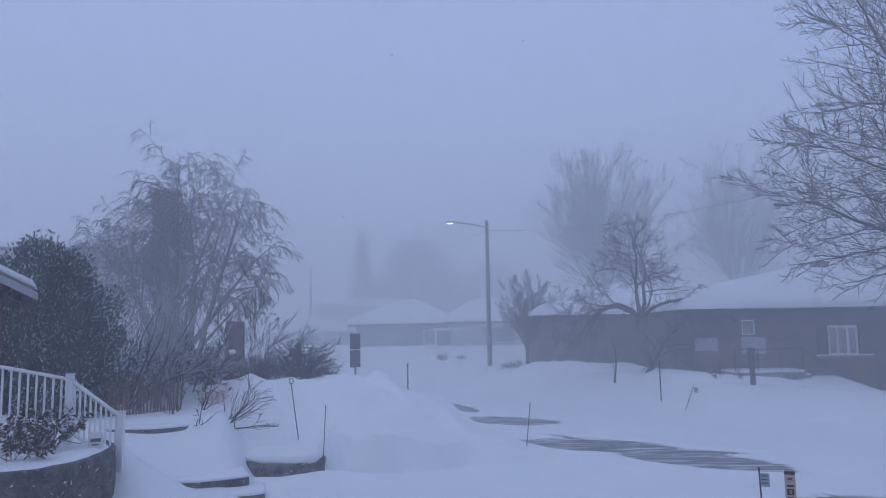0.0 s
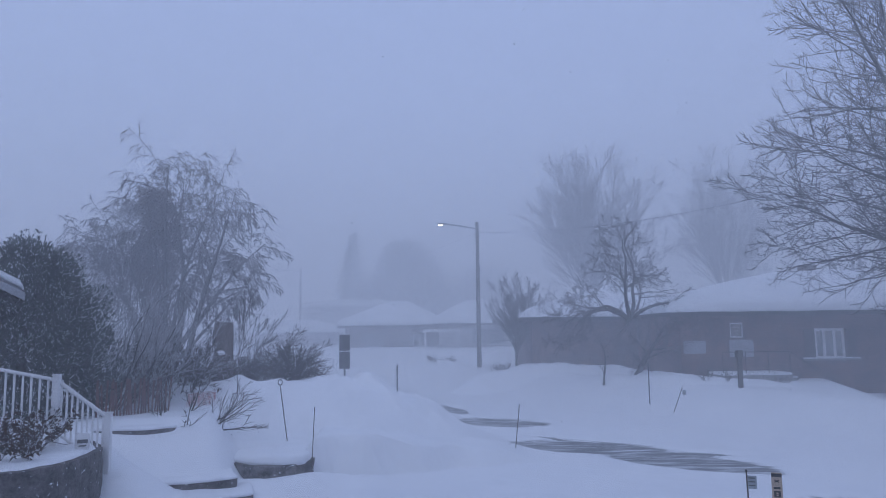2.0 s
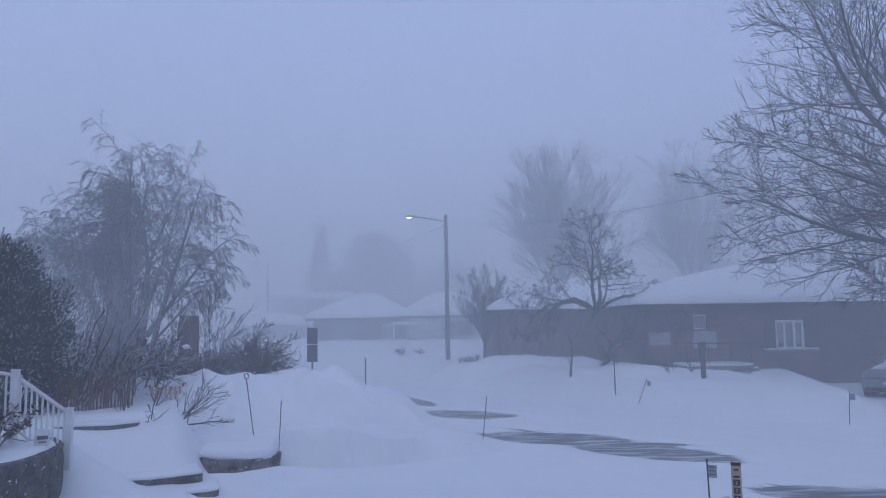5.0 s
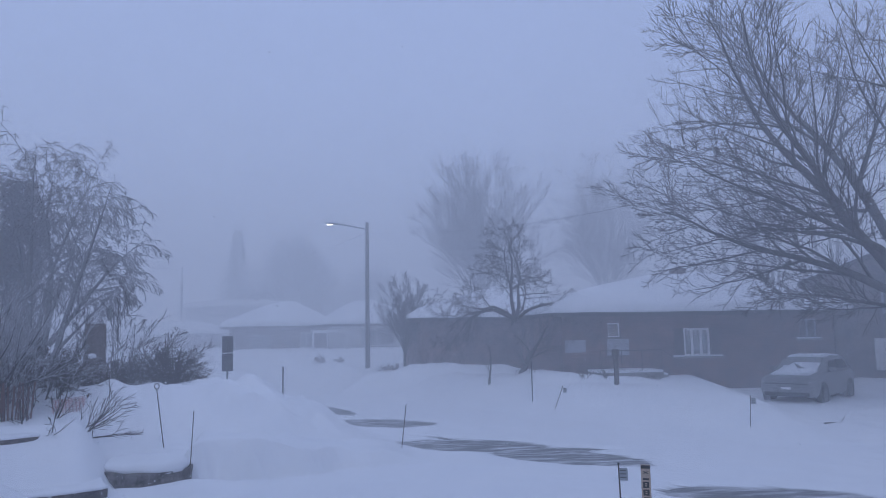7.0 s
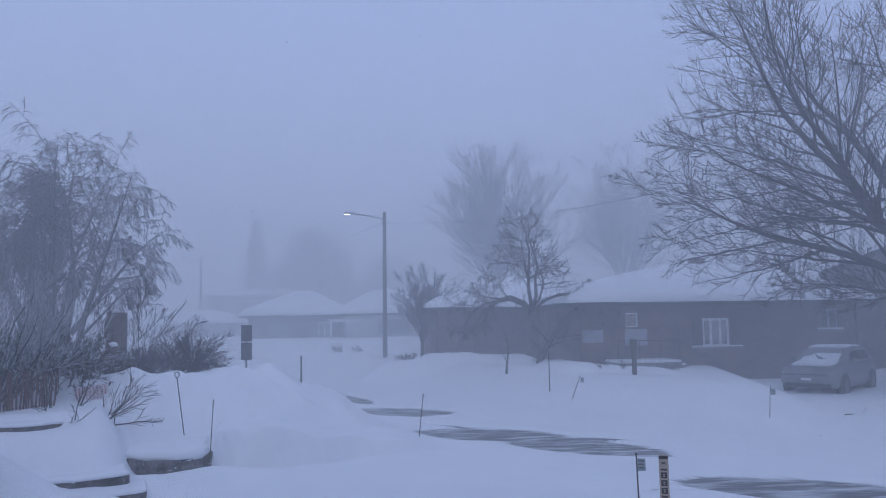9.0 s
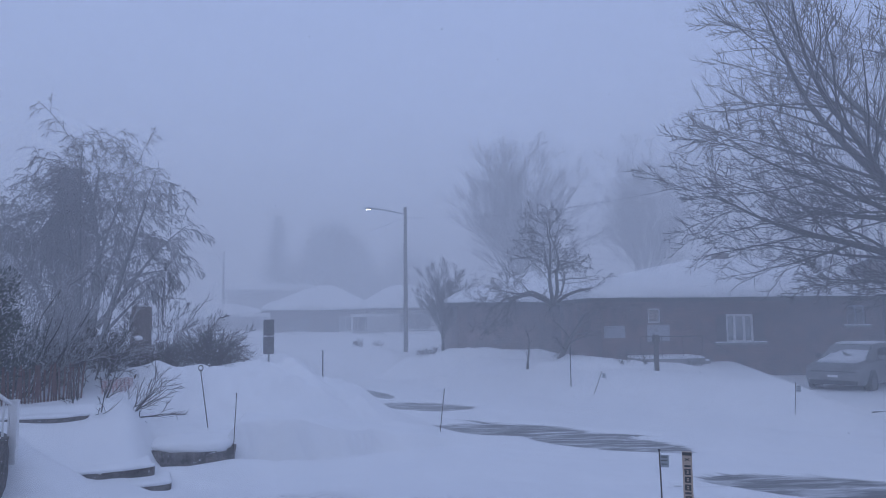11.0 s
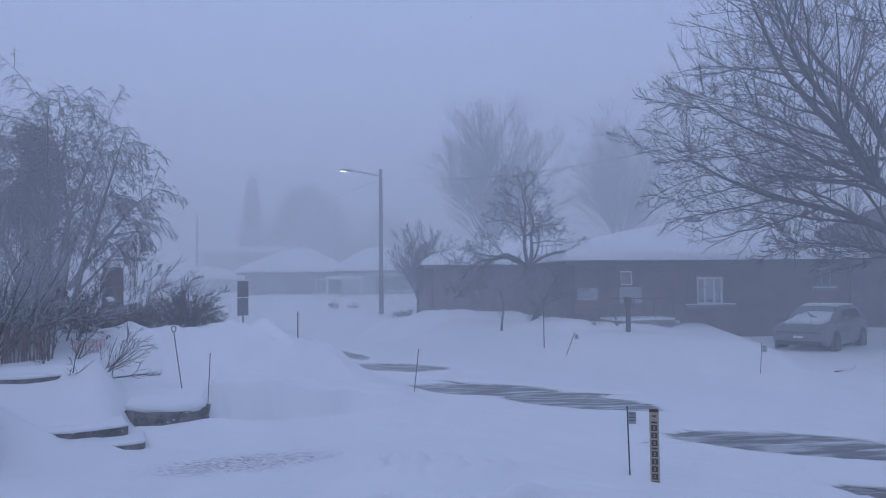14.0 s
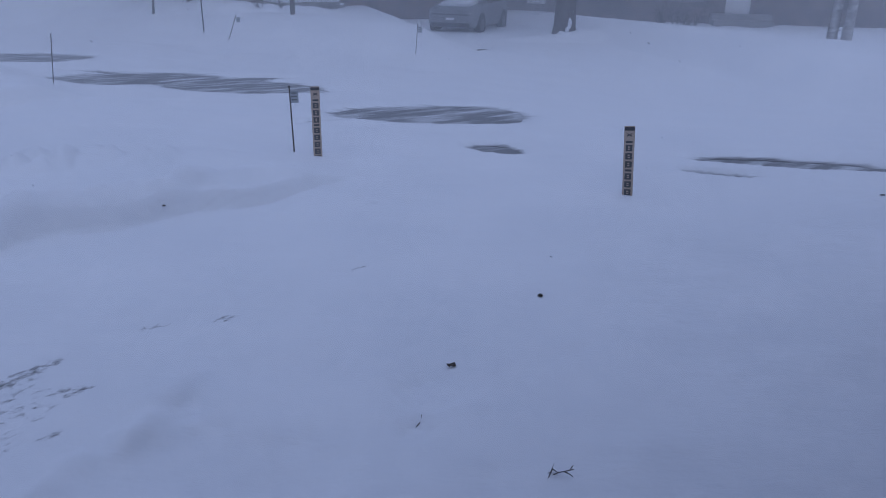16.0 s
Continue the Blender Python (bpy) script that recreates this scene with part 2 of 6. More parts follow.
def ground_mat():
    """Snow that thins to streaks over swept asphalt, and to gravelly ice where the drive is scraped."""
    m = snow_mat("ground_snow")
    N, L = m.node_tree.nodes, m.node_tree.links
    b = N["Principled BSDF"]
    co = N.new("ShaderNodeTexCoord")
    col = b.inputs["Base Color"].links[0].from_socket
    for key, turn, scale, ns, lo, hi, dark in (("swept", -36, (3.4, 0.42, 1), 2.6, 0.74, 1.0, (0.085, 0.085, 0.09, 1)), ("grit", 15, (1.1, 0.7, 1), 15.0, 0.76, 0.95, (0.085, 0.08, 0.082, 1))):
        at, mp, n, ad, mr, mx = (N.new("ShaderNode" + k) for k in ("Attribute", "Mapping", "TexNoise", "Math", "MapRange", "MixRGB"))
        at.attribute_name = key
        mp.vector_type = 'TEXTURE'
        mp.inputs["Rotation"].default_value = (0, 0, radians(turn))
        mp.inputs["Scale"].default_value = scale
        L.new(co.outputs["Object"], mp.inputs["Vector"])
        n.inputs["Scale"].default_value, n.inputs["Detail"].default_value, n.inputs["Roughness"].default_value = ns, 9, 0.72
        L.new(mp.outputs[0], n.inputs["Vector"])
        ad.operation = 'MULTIPLY_ADD'
        ad.inputs[1].default_value = 0.8 if key == "swept" else 0.42
        L.new(at.outputs["Fac"], ad.inputs[0])
        L.new(n.outputs["Fac"], ad.inputs[2])
        mr.inputs["From Min"].default_value, mr.inputs["From Max"].default_value = lo, hi
        L.new(ad.outputs[0], mr.inputs["Value"])
        mk = N.new("ShaderNodeMath")
        mk.operation = 'MULTIPLY'
        mk.use_clamp = True
        gate = N.new("ShaderNodeMapRange")
        gate.inputs["From Min"].default_value, gate.inputs["From Max"].default_value = 0.0, 0.25
        L.new(at.outputs["Fac"], gate.inputs["Value"])
        L.new(mr.outputs[0], mk.inputs[0])
        L.new(gate.outputs[0], mk.inputs[1])
        L.new(mk.outputs[0], mx.inputs[0])
        L.new(col, mx.inputs[1])
        mx.inputs[2].default_value = dark
        col = mx.outputs[0]
    L.new(col, b.inputs["Base Color"])
    return m


M_GROUND = ground_mat()


# ---- mesh helpers ----
def mesh_ob(name, verts, faces, material, parent=None, label="", smooth=False):
    me = bpy.data.meshes.new(name)
    me.from_pydata([tuple(v) for v in verts], [], faces)
    me.materials.append(material)
    if smooth:
        me.polygons.foreach_set("use_smooth", [True] * len(me.polygons))
    me.update()
    ob = new(name, me)
    if parent:
        ob.parent = parent
    if label:
        tagged(ob, label)
    return ob


def part(name, bm, material, parent=None, label="", smooth=False):
    bmesh.ops.recalc_face_normals(bm, faces=bm.faces)
    me = bpy.data.meshes.new(name)
    bm.to_mesh(me)
    bm.free()
    me.materials.append(material)
    if smooth:
        me.polygons.foreach_set("use_smooth", [True] * len(me.polygons))
    ob = new(name, me)
    if parent:
        ob.parent = parent
    if label:
        tagged(ob, label)
    return ob


def empty(name, m, label, category, group="", kind=""):
    ob = new(name)
    ob.matrix_basis = m
    return tagged(ob, label, category, group, kind)


def add_box(bm, lo, hi, bevel=0.0, rot=None):
    """A box between two corners, bevelled, in a bmesh."""
    c = [(a + b) / 2 for a, b in zip(lo, hi)]
    s = [b - a for a, b in zip(lo, hi)]
    r = bmesh.ops.create_cube(bm, size=1, matrix=Matrix.Translation(c) @ (rot or Matrix()) @ Matrix.Diagonal((*s, 1)))
    if bevel:
        es = list({e for v in r["verts"] for e in v.link_edges})
        bmesh.ops.bevel(bm, geom=es, offset=bevel, segments=2, affect='EDGES')
    return bm


def box(lo, hi, bevel=0.0, rot=None):
    return add_box(bmesh.new(), lo, hi, bevel, rot)


def add_cyl(bm, p, q, r0, r1=None, n=12):
    p, q = Vector(p), Vector(q)
    d = q - p
    m = Matrix.Translation((p + q) / 2) @ d.to_track_quat('Z', 'Y').to_matrix().to_4x4()
    bmesh.ops.create_cone(bm, cap_ends=True, segments=n, radius1=r0, radius2=r0 if r1 is None else r1, depth=d.length, matrix=m)
    return bm


def cyl(p, q, r0, r1=None, n=12):
    return add_cyl(bmesh.new(), p, q, r0, r1, n)


def polar(az, d, z=0.0):
    """A place by its bearing from the porch (degrees, clockwise from straight ahead) and distance."""
    return Vector((d * math.sin(radians(az)), d * math.cos(radians(az)), z))


class Tubes:
    """Tapered branches gathered into one mesh."""

    def __init__(self):
        self.v, self.f = [], []

    def add(self, pts, radii, sides):
        base = len(self.v)
        ref = Vector((0.31, 0.77, 0.55))
        for i, p in enumerate(pts):
            a = pts[min(i + 1, len(pts) - 1)] - pts[max(i - 1, 0)]
            if a.length < 1e-6:
                a = Vector((0, 0, 1))
            u = a.cross(ref)
            if u.length < 1e-5:
                u = a.cross(Vector((1, 0, 0)))
            u.normalize()
            w = a.cross(u).normalized()
            for k in range(sides):
                t = 2 * math.pi * k / sides
                self.v.append(p + radii[i] * (math.cos(t) * u + math.sin(t) * w))
        for i in range(len(pts) - 1):
            for k in range(sides):
                a, b = base + i * sides + k, base + i * sides + (k + 1) % sides
                self.f.append((a, b, b + sides, a + sides))
        self.f.append(tuple(base + (len(pts) - 1) * sides + k for k in range(sides)))

    def ob(self, name, material, parent, label=""):
        return mesh_ob(name, self.v, self.f, material, parent, label, smooth=True)


def branch(thick, fine, p, d, length, r, level, spec, rng):
    """Grows one branch and its side branches. spec: children by level, angle, wiggle, rise by level, shrink, start, tip radius."""
    n = max(3, int(length / spec["step"][min(level, len(spec["step"]) - 1)]))
    pts, dirs = [p.copy()], [d.normalized()]
    rise = spec["rise"][min(level, len(spec["rise"]) - 1)]
    wig = spec["wig"]
    for i in range(n):
        d = (d.normalized() + Vector((rng.gauss(0, wig), rng.gauss(0, wig), rng.gauss(0, wig) + rise / n))).normalized()
        pts.append(pts[-1] + d * (length / n))
        dirs.append(d)
    tip = max(spec["tip"], r * 0.1)
    radii = [r + (tip - r) * (i / n) ** 0.8 for i in range(n + 1)]
    sides = 7 if r > 0.12 else 5 if r > 0.03 else 3
    (thick if level <= spec["thick"] else fine).add(pts, radii, sides)
    if level >= len(spec["kids"]):
        return
    kids = spec["kids"][level]
    a0 = rng.random() * 6.28
    for k in range(kids):
        s0 = spec["start"] if level else spec.get("clear", spec["start"])
        s = s0 + (1 - s0) * (k + rng.random() * 0.8) / kids
        i = min(n - 1, int(s * n))
        q = pts[i].lerp(pts[i + 1], s * n - i) if s * n - i <= 1 else pts[i + 1]
        ax = dirs[i]
        side = ax.orthogonal().normalized()
        side.rotate(Matrix.Rotation(a0 + 2.4 * k + rng.gauss(0, 0.4), 3, ax))
        ang = radians(spec["angle"] + rng.gauss(0, 9))
        nd = ax * math.cos(ang) + side * math.sin(ang)
        sk = spec["shrink"] if isinstance(spec["shrink"], float) else spec["shrink"][min(level, len(spec["shrink"]) - 1)]
        nl = length * sk * (1.15 - 0.6 * s) * rng.uniform(0.75, 1.2)
        branch(thick, fine, q, nd, nl, max(spec["tip"], min(radii[i] * spec.get("ratio", 0.55), r * 0.55)), level + 1, spec, rng)


def bare_tree(name, base, stems, spec, label, category="tree", seed=1, bark=None, twig=None, group=""):
    """stems: (start height offset vector, direction, length, radius) of each main limb."""
    rng = random.Random(seed)
    root = empty(name, Matrix.Translation(base), label, category, group)
    fine = Tubes()
    for k, (off, d, ln, r) in enumerate(stems):
        thick = Tubes()
        branch(thick, fine, Vector(off), Vector(d), ln, r, 0, spec, rng)
        thick.ob("trunk" if len(stems) == 1 else "stem" if category == "shrub" else "limb", bark or M_BARK, root)
    if fine.v:
        tagged(fine.ob("crown", twig or M_TWIG, root), kind="stuff")
    return root


def sprays(count, place, size, rng, flat=0.6):
    """Many small bent blades; place() gives a point and its outward way."""
    v, f = [], []
    for _ in range(count):
        p, o = place()
        s = size * rng.uniform(0.6, 1.4)
        d = (o + Vector((rng.gauss(0, flat), rng.gauss(0, flat), rng.gauss(0.2, flat)))).normalized()
        w = d.orthogonal().normalized()
        w.rotate(Matrix.Rotation(rng.random() * 6.28, 3, d))
        n = d.cross(w)
        b = len(v)
        v += [p, p + d * s * 0.5 + w * s * 0.22 + n * s * 0.06, p + d * s, p + d * s * 0.5 - w * s * 0.22 + n * s * 0.06]
        f += [(b, b + 1, b + 2), (b, b + 2, b + 3)]
    return v, f


# ---- the ground ----
def smooth(a, b, x):
    t = np.clip((x - a) / (b - a), 0, 1)
    return t * t * (3 - 2 * t)


def waves(x, y, seed, octaves, scale):
    """Smooth hills from summed sines, about -1 to 1."""
    r = np.random.RandomState(seed)
    z = np.zeros_like(x)
    amp, tot = 1.0, 0.0
    for _ in range(octaves):
        for _ in range(5):
            a, ph = r.rand() * 6.28, r.rand() * 6.28
            k = scale * r.uniform(0.7, 1.4)
            z = z + amp * np.sin(k * (x * np.cos(a) + y * np.sin(a)) + ph + 1.3 * np.sin(0.7 * k * (y * np.cos(a) - x * np.sin(a)) + ph * 2))
            tot += amp * 0.5
        amp, scale = amp * 0.5, scale * 2.1
    return z / tot


def ridge(x, y, pts, power=1.0):
    """A snow bank along a line of (x, y, height, half width)."""
    z = np.zeros_like(x)
    for (x0, y0, h0, w0), (x1, y1, h1, w1) in zip(pts, pts[1:]):
        dx, dy = x1 - x0, y1 - y0
        t = np.clip(((x - x0) * dx + (y - y0) * dy) / (dx * dx + dy * dy), 0, 1)
        d = np.hypot(x - x0 - t * dx, y - y0 - t * dy)
        w, h = w0 + t * (w1 - w0), h0 + t * (h1 - h0)
        z = np.maximum(z, h * (1 - smooth(0.0, 1.0, d / w)) ** power)
    return z


# bare patches on the road: centre, half length, half width, turn
PATCHES = [
    (3.5, 18.05, 1.75, 1.0, -38), (5.1, 16.05, 1.8, 0.92, -43), (6.15, 16.6, 0.65, 0.2, -25), (2.1, 22.9, 1.6, 0.9, -44), (0.4, 27.4, 2.0, 0.5, -69),
    (7.55, 10.95, 1.8, 0.85, -30), (5.3, 11.35, 0.7, 0.06, -8), (6.65, 8.3, 0.42, 0.25, -46), (9.8, 5.5, 1.4, 0.28, -46), (8.45, 5.65, 0.5, 0.12, -46), (2.9, 19.6, 0.9, 0.1, -48),
]


def bare(x, y):
    """How far the wind has swept the road clear, 0 to 1."""
    z = np.zeros_like(x)
    for cx, cy, a, b, turn in PATCHES:
        c, s = math.cos(radians(turn)), math.sin(radians(turn))
        u, v = (x - cx) * c + (y - cy) * s, -(x - cx) * s + (y - cy) * c
        u = u + 0.22 * a * np.sin(v / b * 1.7 + cx)
        rho = np.hypot(u / a, v / b)
        z = np.maximum(z, 1 - smooth(0.55, 1.4, rho))
    return z * (1 + 0.3 * waves(0.5 * x, 1.2 * y, 17, 3, 1.9))


def height(x, y):
    """The lie of the snow."""
    x, y = np.asarray(x, float), np.asarray(y, float)
    z = 0.03 * waves(x, y, 3, 3, 0.5) + 0.012 * waves(x, y, 4, 3, 2.6)
    # drive edge windrow
    step = smooth(-0.045, 0.05, y - (7.3 + 0.14 * x + 0.1 * np.sin(1.7 * x) + 0.06 * np.sin(4.1 * x)))
    left = 1 - smooth(2.6, 4.6, x)
    z = z + 0.21 * step * left * (1 - smooth(9.0, 13.0, y))
    edge = np.exp(-((y - 7.62 - 0.14 * x) / 0.2) ** 2) * left
    z = z + edge * (0.05 + 0.2 * np.abs(waves(x, y, 23, 3, 3.4)))
    z = z + ridge(x, y, [(-7, 6.75, 0.05, 0.3), (-1.2, 7.5, 0.06, 0.3), (1.0, 7.85, 0.09, 0.35), (3.4, 8.2, 0.04, 0.3)])
    z = z + ridge(x, y, [(0.3, 9.3, 0.14, 0.9), (1.6, 9.6, 0.2, 1.0), (2.4, 9.1, 0.08, 0.8)]) * (1 + 0.4 * waves(x, y, 8, 2, 3.5) + 0.9 * (np.abs(waves(x, y, 28, 3, 6.5)) - 0.2))
    # big ploughed bank
    lump = 1 + 0.09 * waves(x, y, 11, 3, 1.1) + 0.09 * np.abs(waves(x, y, 12, 3, 2.3)) - 0.03
    big = ridge(x, y, [(-10, 18.5, 1.5, 3.6), (-6.2, 17.4, 1.42, 2.9), (-5.2, 17.3, 1.55, 3.0), (-4.2, 17.5, 1.72, 3.2), (-3.1, 17.8, 1.70, 3.3), (-2.0, 18.0, 1.66, 3.3), (-1.0, 18.3, 1.26, 2.8), (-0.3, 18.8, 0.6, 2.3), (-1.1, 21.0, 0.8, 2.4), (-2.6, 27, 1.0, 2.6), (-4.5, 36, 1.2, 3.2), (-12, 55, 1.3, 4)], 0.85)
    z = np.maximum(z, big * (lump + 0.03 * waves(x, y, 14, 2, 5.0) + 0.07 * (np.abs(waves(x, y, 15, 2, 3.1)) - 0.25)) + smooth(0.25, 0.8, big) * 0.045 * (np.abs(waves(x, y, 26, 3, 6.0)) - 0.2))
    z = np.maximum(z, ridge(x, y, [(-4.95, 11.8, 0.68, 1.1), (-6.2, 12.4, 1.3, 1.5), (-9.5, 12.9, 1.6, 2.0)], 0.6))
    shelf = smooth(0.0, 0.16, y - (14.2 + 0.32 * (x + 2.3) + 0.1 * np.sin(2.3 * x) + 0.05 * np.sin(5.7 * x)))
    z = np.maximum(z, shelf * np.clip(0.82 - 0.15 * (x + 2.3), 0.15, 0.9) * smooth(-2.9, -2.3, x) * (1 - smooth(1.2, 2.8, x)) * (1 - smooth(16.5, 19.5, y)) * (1 + 0.16 * waves(x, y, 19, 2, 2.4)))
    z = np.maximum(z, ridge(x, y, [(-4.0, 15.6, 0.75, 1.5), (-2.6, 15.6, 0.6, 1.2)], 0.7) * lump)
    z = np.maximum(z, ridge(x, y, [(-5.0, 14.2, 0.5, 0.9), (-4.35, 14.3, 0.58, 0.8), (-3.95, 14.75, 0.66, 0.7), (-3.5, 14.95, 0.68, 0.7), (-2.75, 14.9, 0.6, 0.6)], 0.6))
    z = np.maximum(z, ridge(x, y, [(-3.7, 13.2, 0.2, 0.9), (-3.0, 13.3, 0.2, 0.8), (-2.3, 13.5, 0.27, 0.8), (-1.4, 14.0, 0.1, 0.8)]))
    # neighbour's garden, rising in steps past the railing
    far = np.hypot(x, y)
    z = np.maximum(z, (0.22 + 1.0 * np.clip((far - 12.9) / 2.0, 0, 1)) * (1 - smooth(-0.31, -0.24, x / np.maximum(y, 1))) * smooth(9.0, 12.0, y))
    z = np.maximum(z, 0.2 * (1 - smooth(-4.2, -2.4, x)) * smooth(8.5, 11.5, y))
    # far side of the street: lawn and bank, the neighbours' drive kept low
    u = (x - 2.5) * 0.90 + (y - 30.0) * 0.43
    lawn = smooth(0.5, 4.5, u)
    drive = smooth(13.3, 15.2, x - 0.35 * (y - 24)) * (1 - smooth(19.8, 21.5, x - 0.35 * (y - 24)))
    z = np.maximum(z, lawn * (0.85 - 0.62 * drive) - 0.35 * smooth(19, 24, x) * lawn * (1 - drive))
    bank = ridge(x, y, [(-1.5, 48, 1.5, 4), (3.0, 38, 0.75, 3.2), (6.0, 32.0, 0.95, 3.0), (9.4, 26.8, 1.1, 3.0), (12.2, 24.2, 0.95, 2.6), (13.6, 23.6, 0.4, 1.6)], 0.9)
    z = np.maximum(z, bank * lump)
    z = np.maximum(z, ridge(x, y, [(15.2, 19.4, 0.25, 1.8), (18, 18.5, 0.5, 2.6), (24, 13.5, 0.55, 3.4), (30, 6, 0.5, 4)], 0.9) * lump)
    z = np.maximum(z, ridge(x, y, [(2.6, 34.5, 1.0, 2.0), (5.0, 33.6, 1.3, 2.2), (8.0, 32.6, 1.3, 2.2), (9.6, 30.4, 1.05, 2.0), (11.5, 28.0, 0.9, 1.6)], 0.8) * lump)
    # ground that rises to the far houses
    z = np.maximum(z, 1.85 * smooth(38, 52, y + 0.25 * x) + 0.02 * waves(x, y, 5, 2, 0.3))
    for cx, cy, r, dip in ((2.25, 3.3, 0.26, 0.045), (1.98, 2.98, 0.15, 0.03), (3.36, 3.16, 0.1, 0.02), (2.75, 3.6, 0.1, 0.025), (0.7, 3.3, 0.5, 0.03), (1.25, 3.0, 0.35, 0.03), (3.7, 3.75, 0.08, 0.02), (0.9, 3.9, 0.16, 0.02)):
        rr = np.hypot(x - cx, y - cy) * (1 + 0.3 * waves(x, y, 31, 2, 7.0))
        z = z - dip * (1 - smooth(0.55 * r, r, rr))
    z = z + ridge(x, y, [(-0.6, 3.2, 0.03, 0.2), (0.5, 3.75, 0.05, 0.22), (1.2, 4.4, 0.02, 0.15)]) * (1 + 0.8 * waves(x, y, 32, 2, 9.0))
    z = np.where(y < 2.5, z * smooth(-2, 2.5, y), z)
    return z + 0.05 - 0.13 * bare(x, y) * (z < 0.35)


def grit(x, y):
    """Where the drives are scraped down to gravel and ice, 0 to 1."""
    def blot(cx, cy, a, b, slope, k):
        return k * (1 - smooth(0.25, 1.25, np.hypot((x - cx) / a, (y - cy - slope * (x - cx)) / b)))
    g = np.zeros_like(x)
    for more in ((-0.6, 5.25, 0.8, 0.2, 0.12, 1.0), (-1.6, 5.6, 1.1, 0.3, 0.1, 0.95), (0.05, 4.8, 0.6, 0.11, 0.45, 0.82), (-0.45, 4.68, 0.22, 0.11, 0.1, 0.85), (0.35, 4.47, 0.22, 0.1, -0.2, 0.8),
                 (1.0, 5.1, 0.25, 0.08, -0.2, 0.68), (1.5, 4.95, 0.2, 0.09, 0.0, 0.74), (2.8, 5.3, 0.2, 0.07, 0.2, 0.66), (-0.5, 4.5, 1.4, 1.0, 0.0, 0.62), (-1.3, 5.0, 1.3, 0.7, 0.1, 0.74), (-0.4, 3.4, 1.1, 0.9, 0.0, 0.46),
                 (-1.2, 10.7, 2.3, 1.5, 0.3, 0.72), (3.8, 6.9, 0.35, 0.1, 0.1, 0.6), (1.55, 6.7, 0.4, 0.07, 0.1, 0.55), (0.2, 4.05, 0.14, 0.07, 0.0, 0.7), (0.3, 8.1, 0.9, 0.14, 0.14, 0.6)):
        g = np.maximum(g, blot(*more))
    return g


def ground_z(x, y):
    return float(height(np.array([x]), np.array([y]))[0])


def axis(lo, hi, step, far, fine):
    """Even steps between lo and hi, shorter ones over the fine stretch, then ever longer ones out to far."""
    mid = []
    while lo + 0 <= hi and (not mid or mid[-1] < hi):
        last = mid[-1] if mid else lo - step
        mid.append(last + (step * 0.42 if fine[0] < last < fine[1] else step))
    hi = mid[-1]
    up, s = [hi], step
    while up[-1] < far:
        s *= 1.16
        up.append(up[-1] + s)
    down, s = [lo], step
    while down[-1] > -far:
        s *= 1.16
        down.append(down[-1] - s)
    return np.array(down[:0:-1] + mid + up[1:])


def make_ground():
    xs, ys = axis(-9, 21, 0.11, 700, (-2.8, 2.2)), axis(1.6, 32, 0.11, 700, (1.6, 8.6))
    X, Y = np.meshgrid(xs, ys)
    Zg = height(X, Y)
    Zg = Zg + 0.012 * waves(X, Y, 21, 3, 5.0) * (np.hypot(X, Y) < 60) + 0.009 * (np.abs(waves(X, Y, 22, 2, 9.0)) + waves(X, Y, 27, 2, 2.2)) * (np.hypot(X, Y) < 14)
    nx, ny = len(xs), len(ys)
    me = bpy.data.meshes.new("ground")
    co = np.stack([X, Y, Zg], -1).reshape(-1, 3).astype(np.float32)
    i = np.arange(nx * ny).reshape(ny, nx)
    quads = np.stack([i[:-1, :-1], i[:-1, 1:], i[1:, 1:], i[1:, :-1]], -1).reshape(-1, 4)
    me.vertices.add(len(co))
    me.vertices.foreach_set("co", co.ravel())
    me.loops.add(quads.size)
    me.loops.foreach_set("vertex_index", quads.ravel())
    me.polygons.add(len(quads))
    me.polygons.foreach_set("loop_start", np.arange(0, quads.size, 4))
    me.polygons.foreach_set("use_smooth", np.ones(len(quads), bool))
    me.update(calc_edges=True)
    for key, val in (("swept", bare(X, Y) * (Zg < 0.4)), ("grit", grit(X, Y))):
        at = me.attributes.new(key, 'FLOAT', 'POINT')
        at.data.foreach_set("value", val.reshape(-1).astype(np.float32))
    me.materials.append(M_GROUND)
    return tagged(new("ground", me), "deep wind-blown snow over street, drives and lawns", "snow ground", kind="structure")


make_ground()
road = part("road", box((-30, -6, -0.2), (40, 60, 0.0)), M_ASPHALT, None)
tagged(road, "dark asphalt road showing through swept snow", "road", kind="structure")


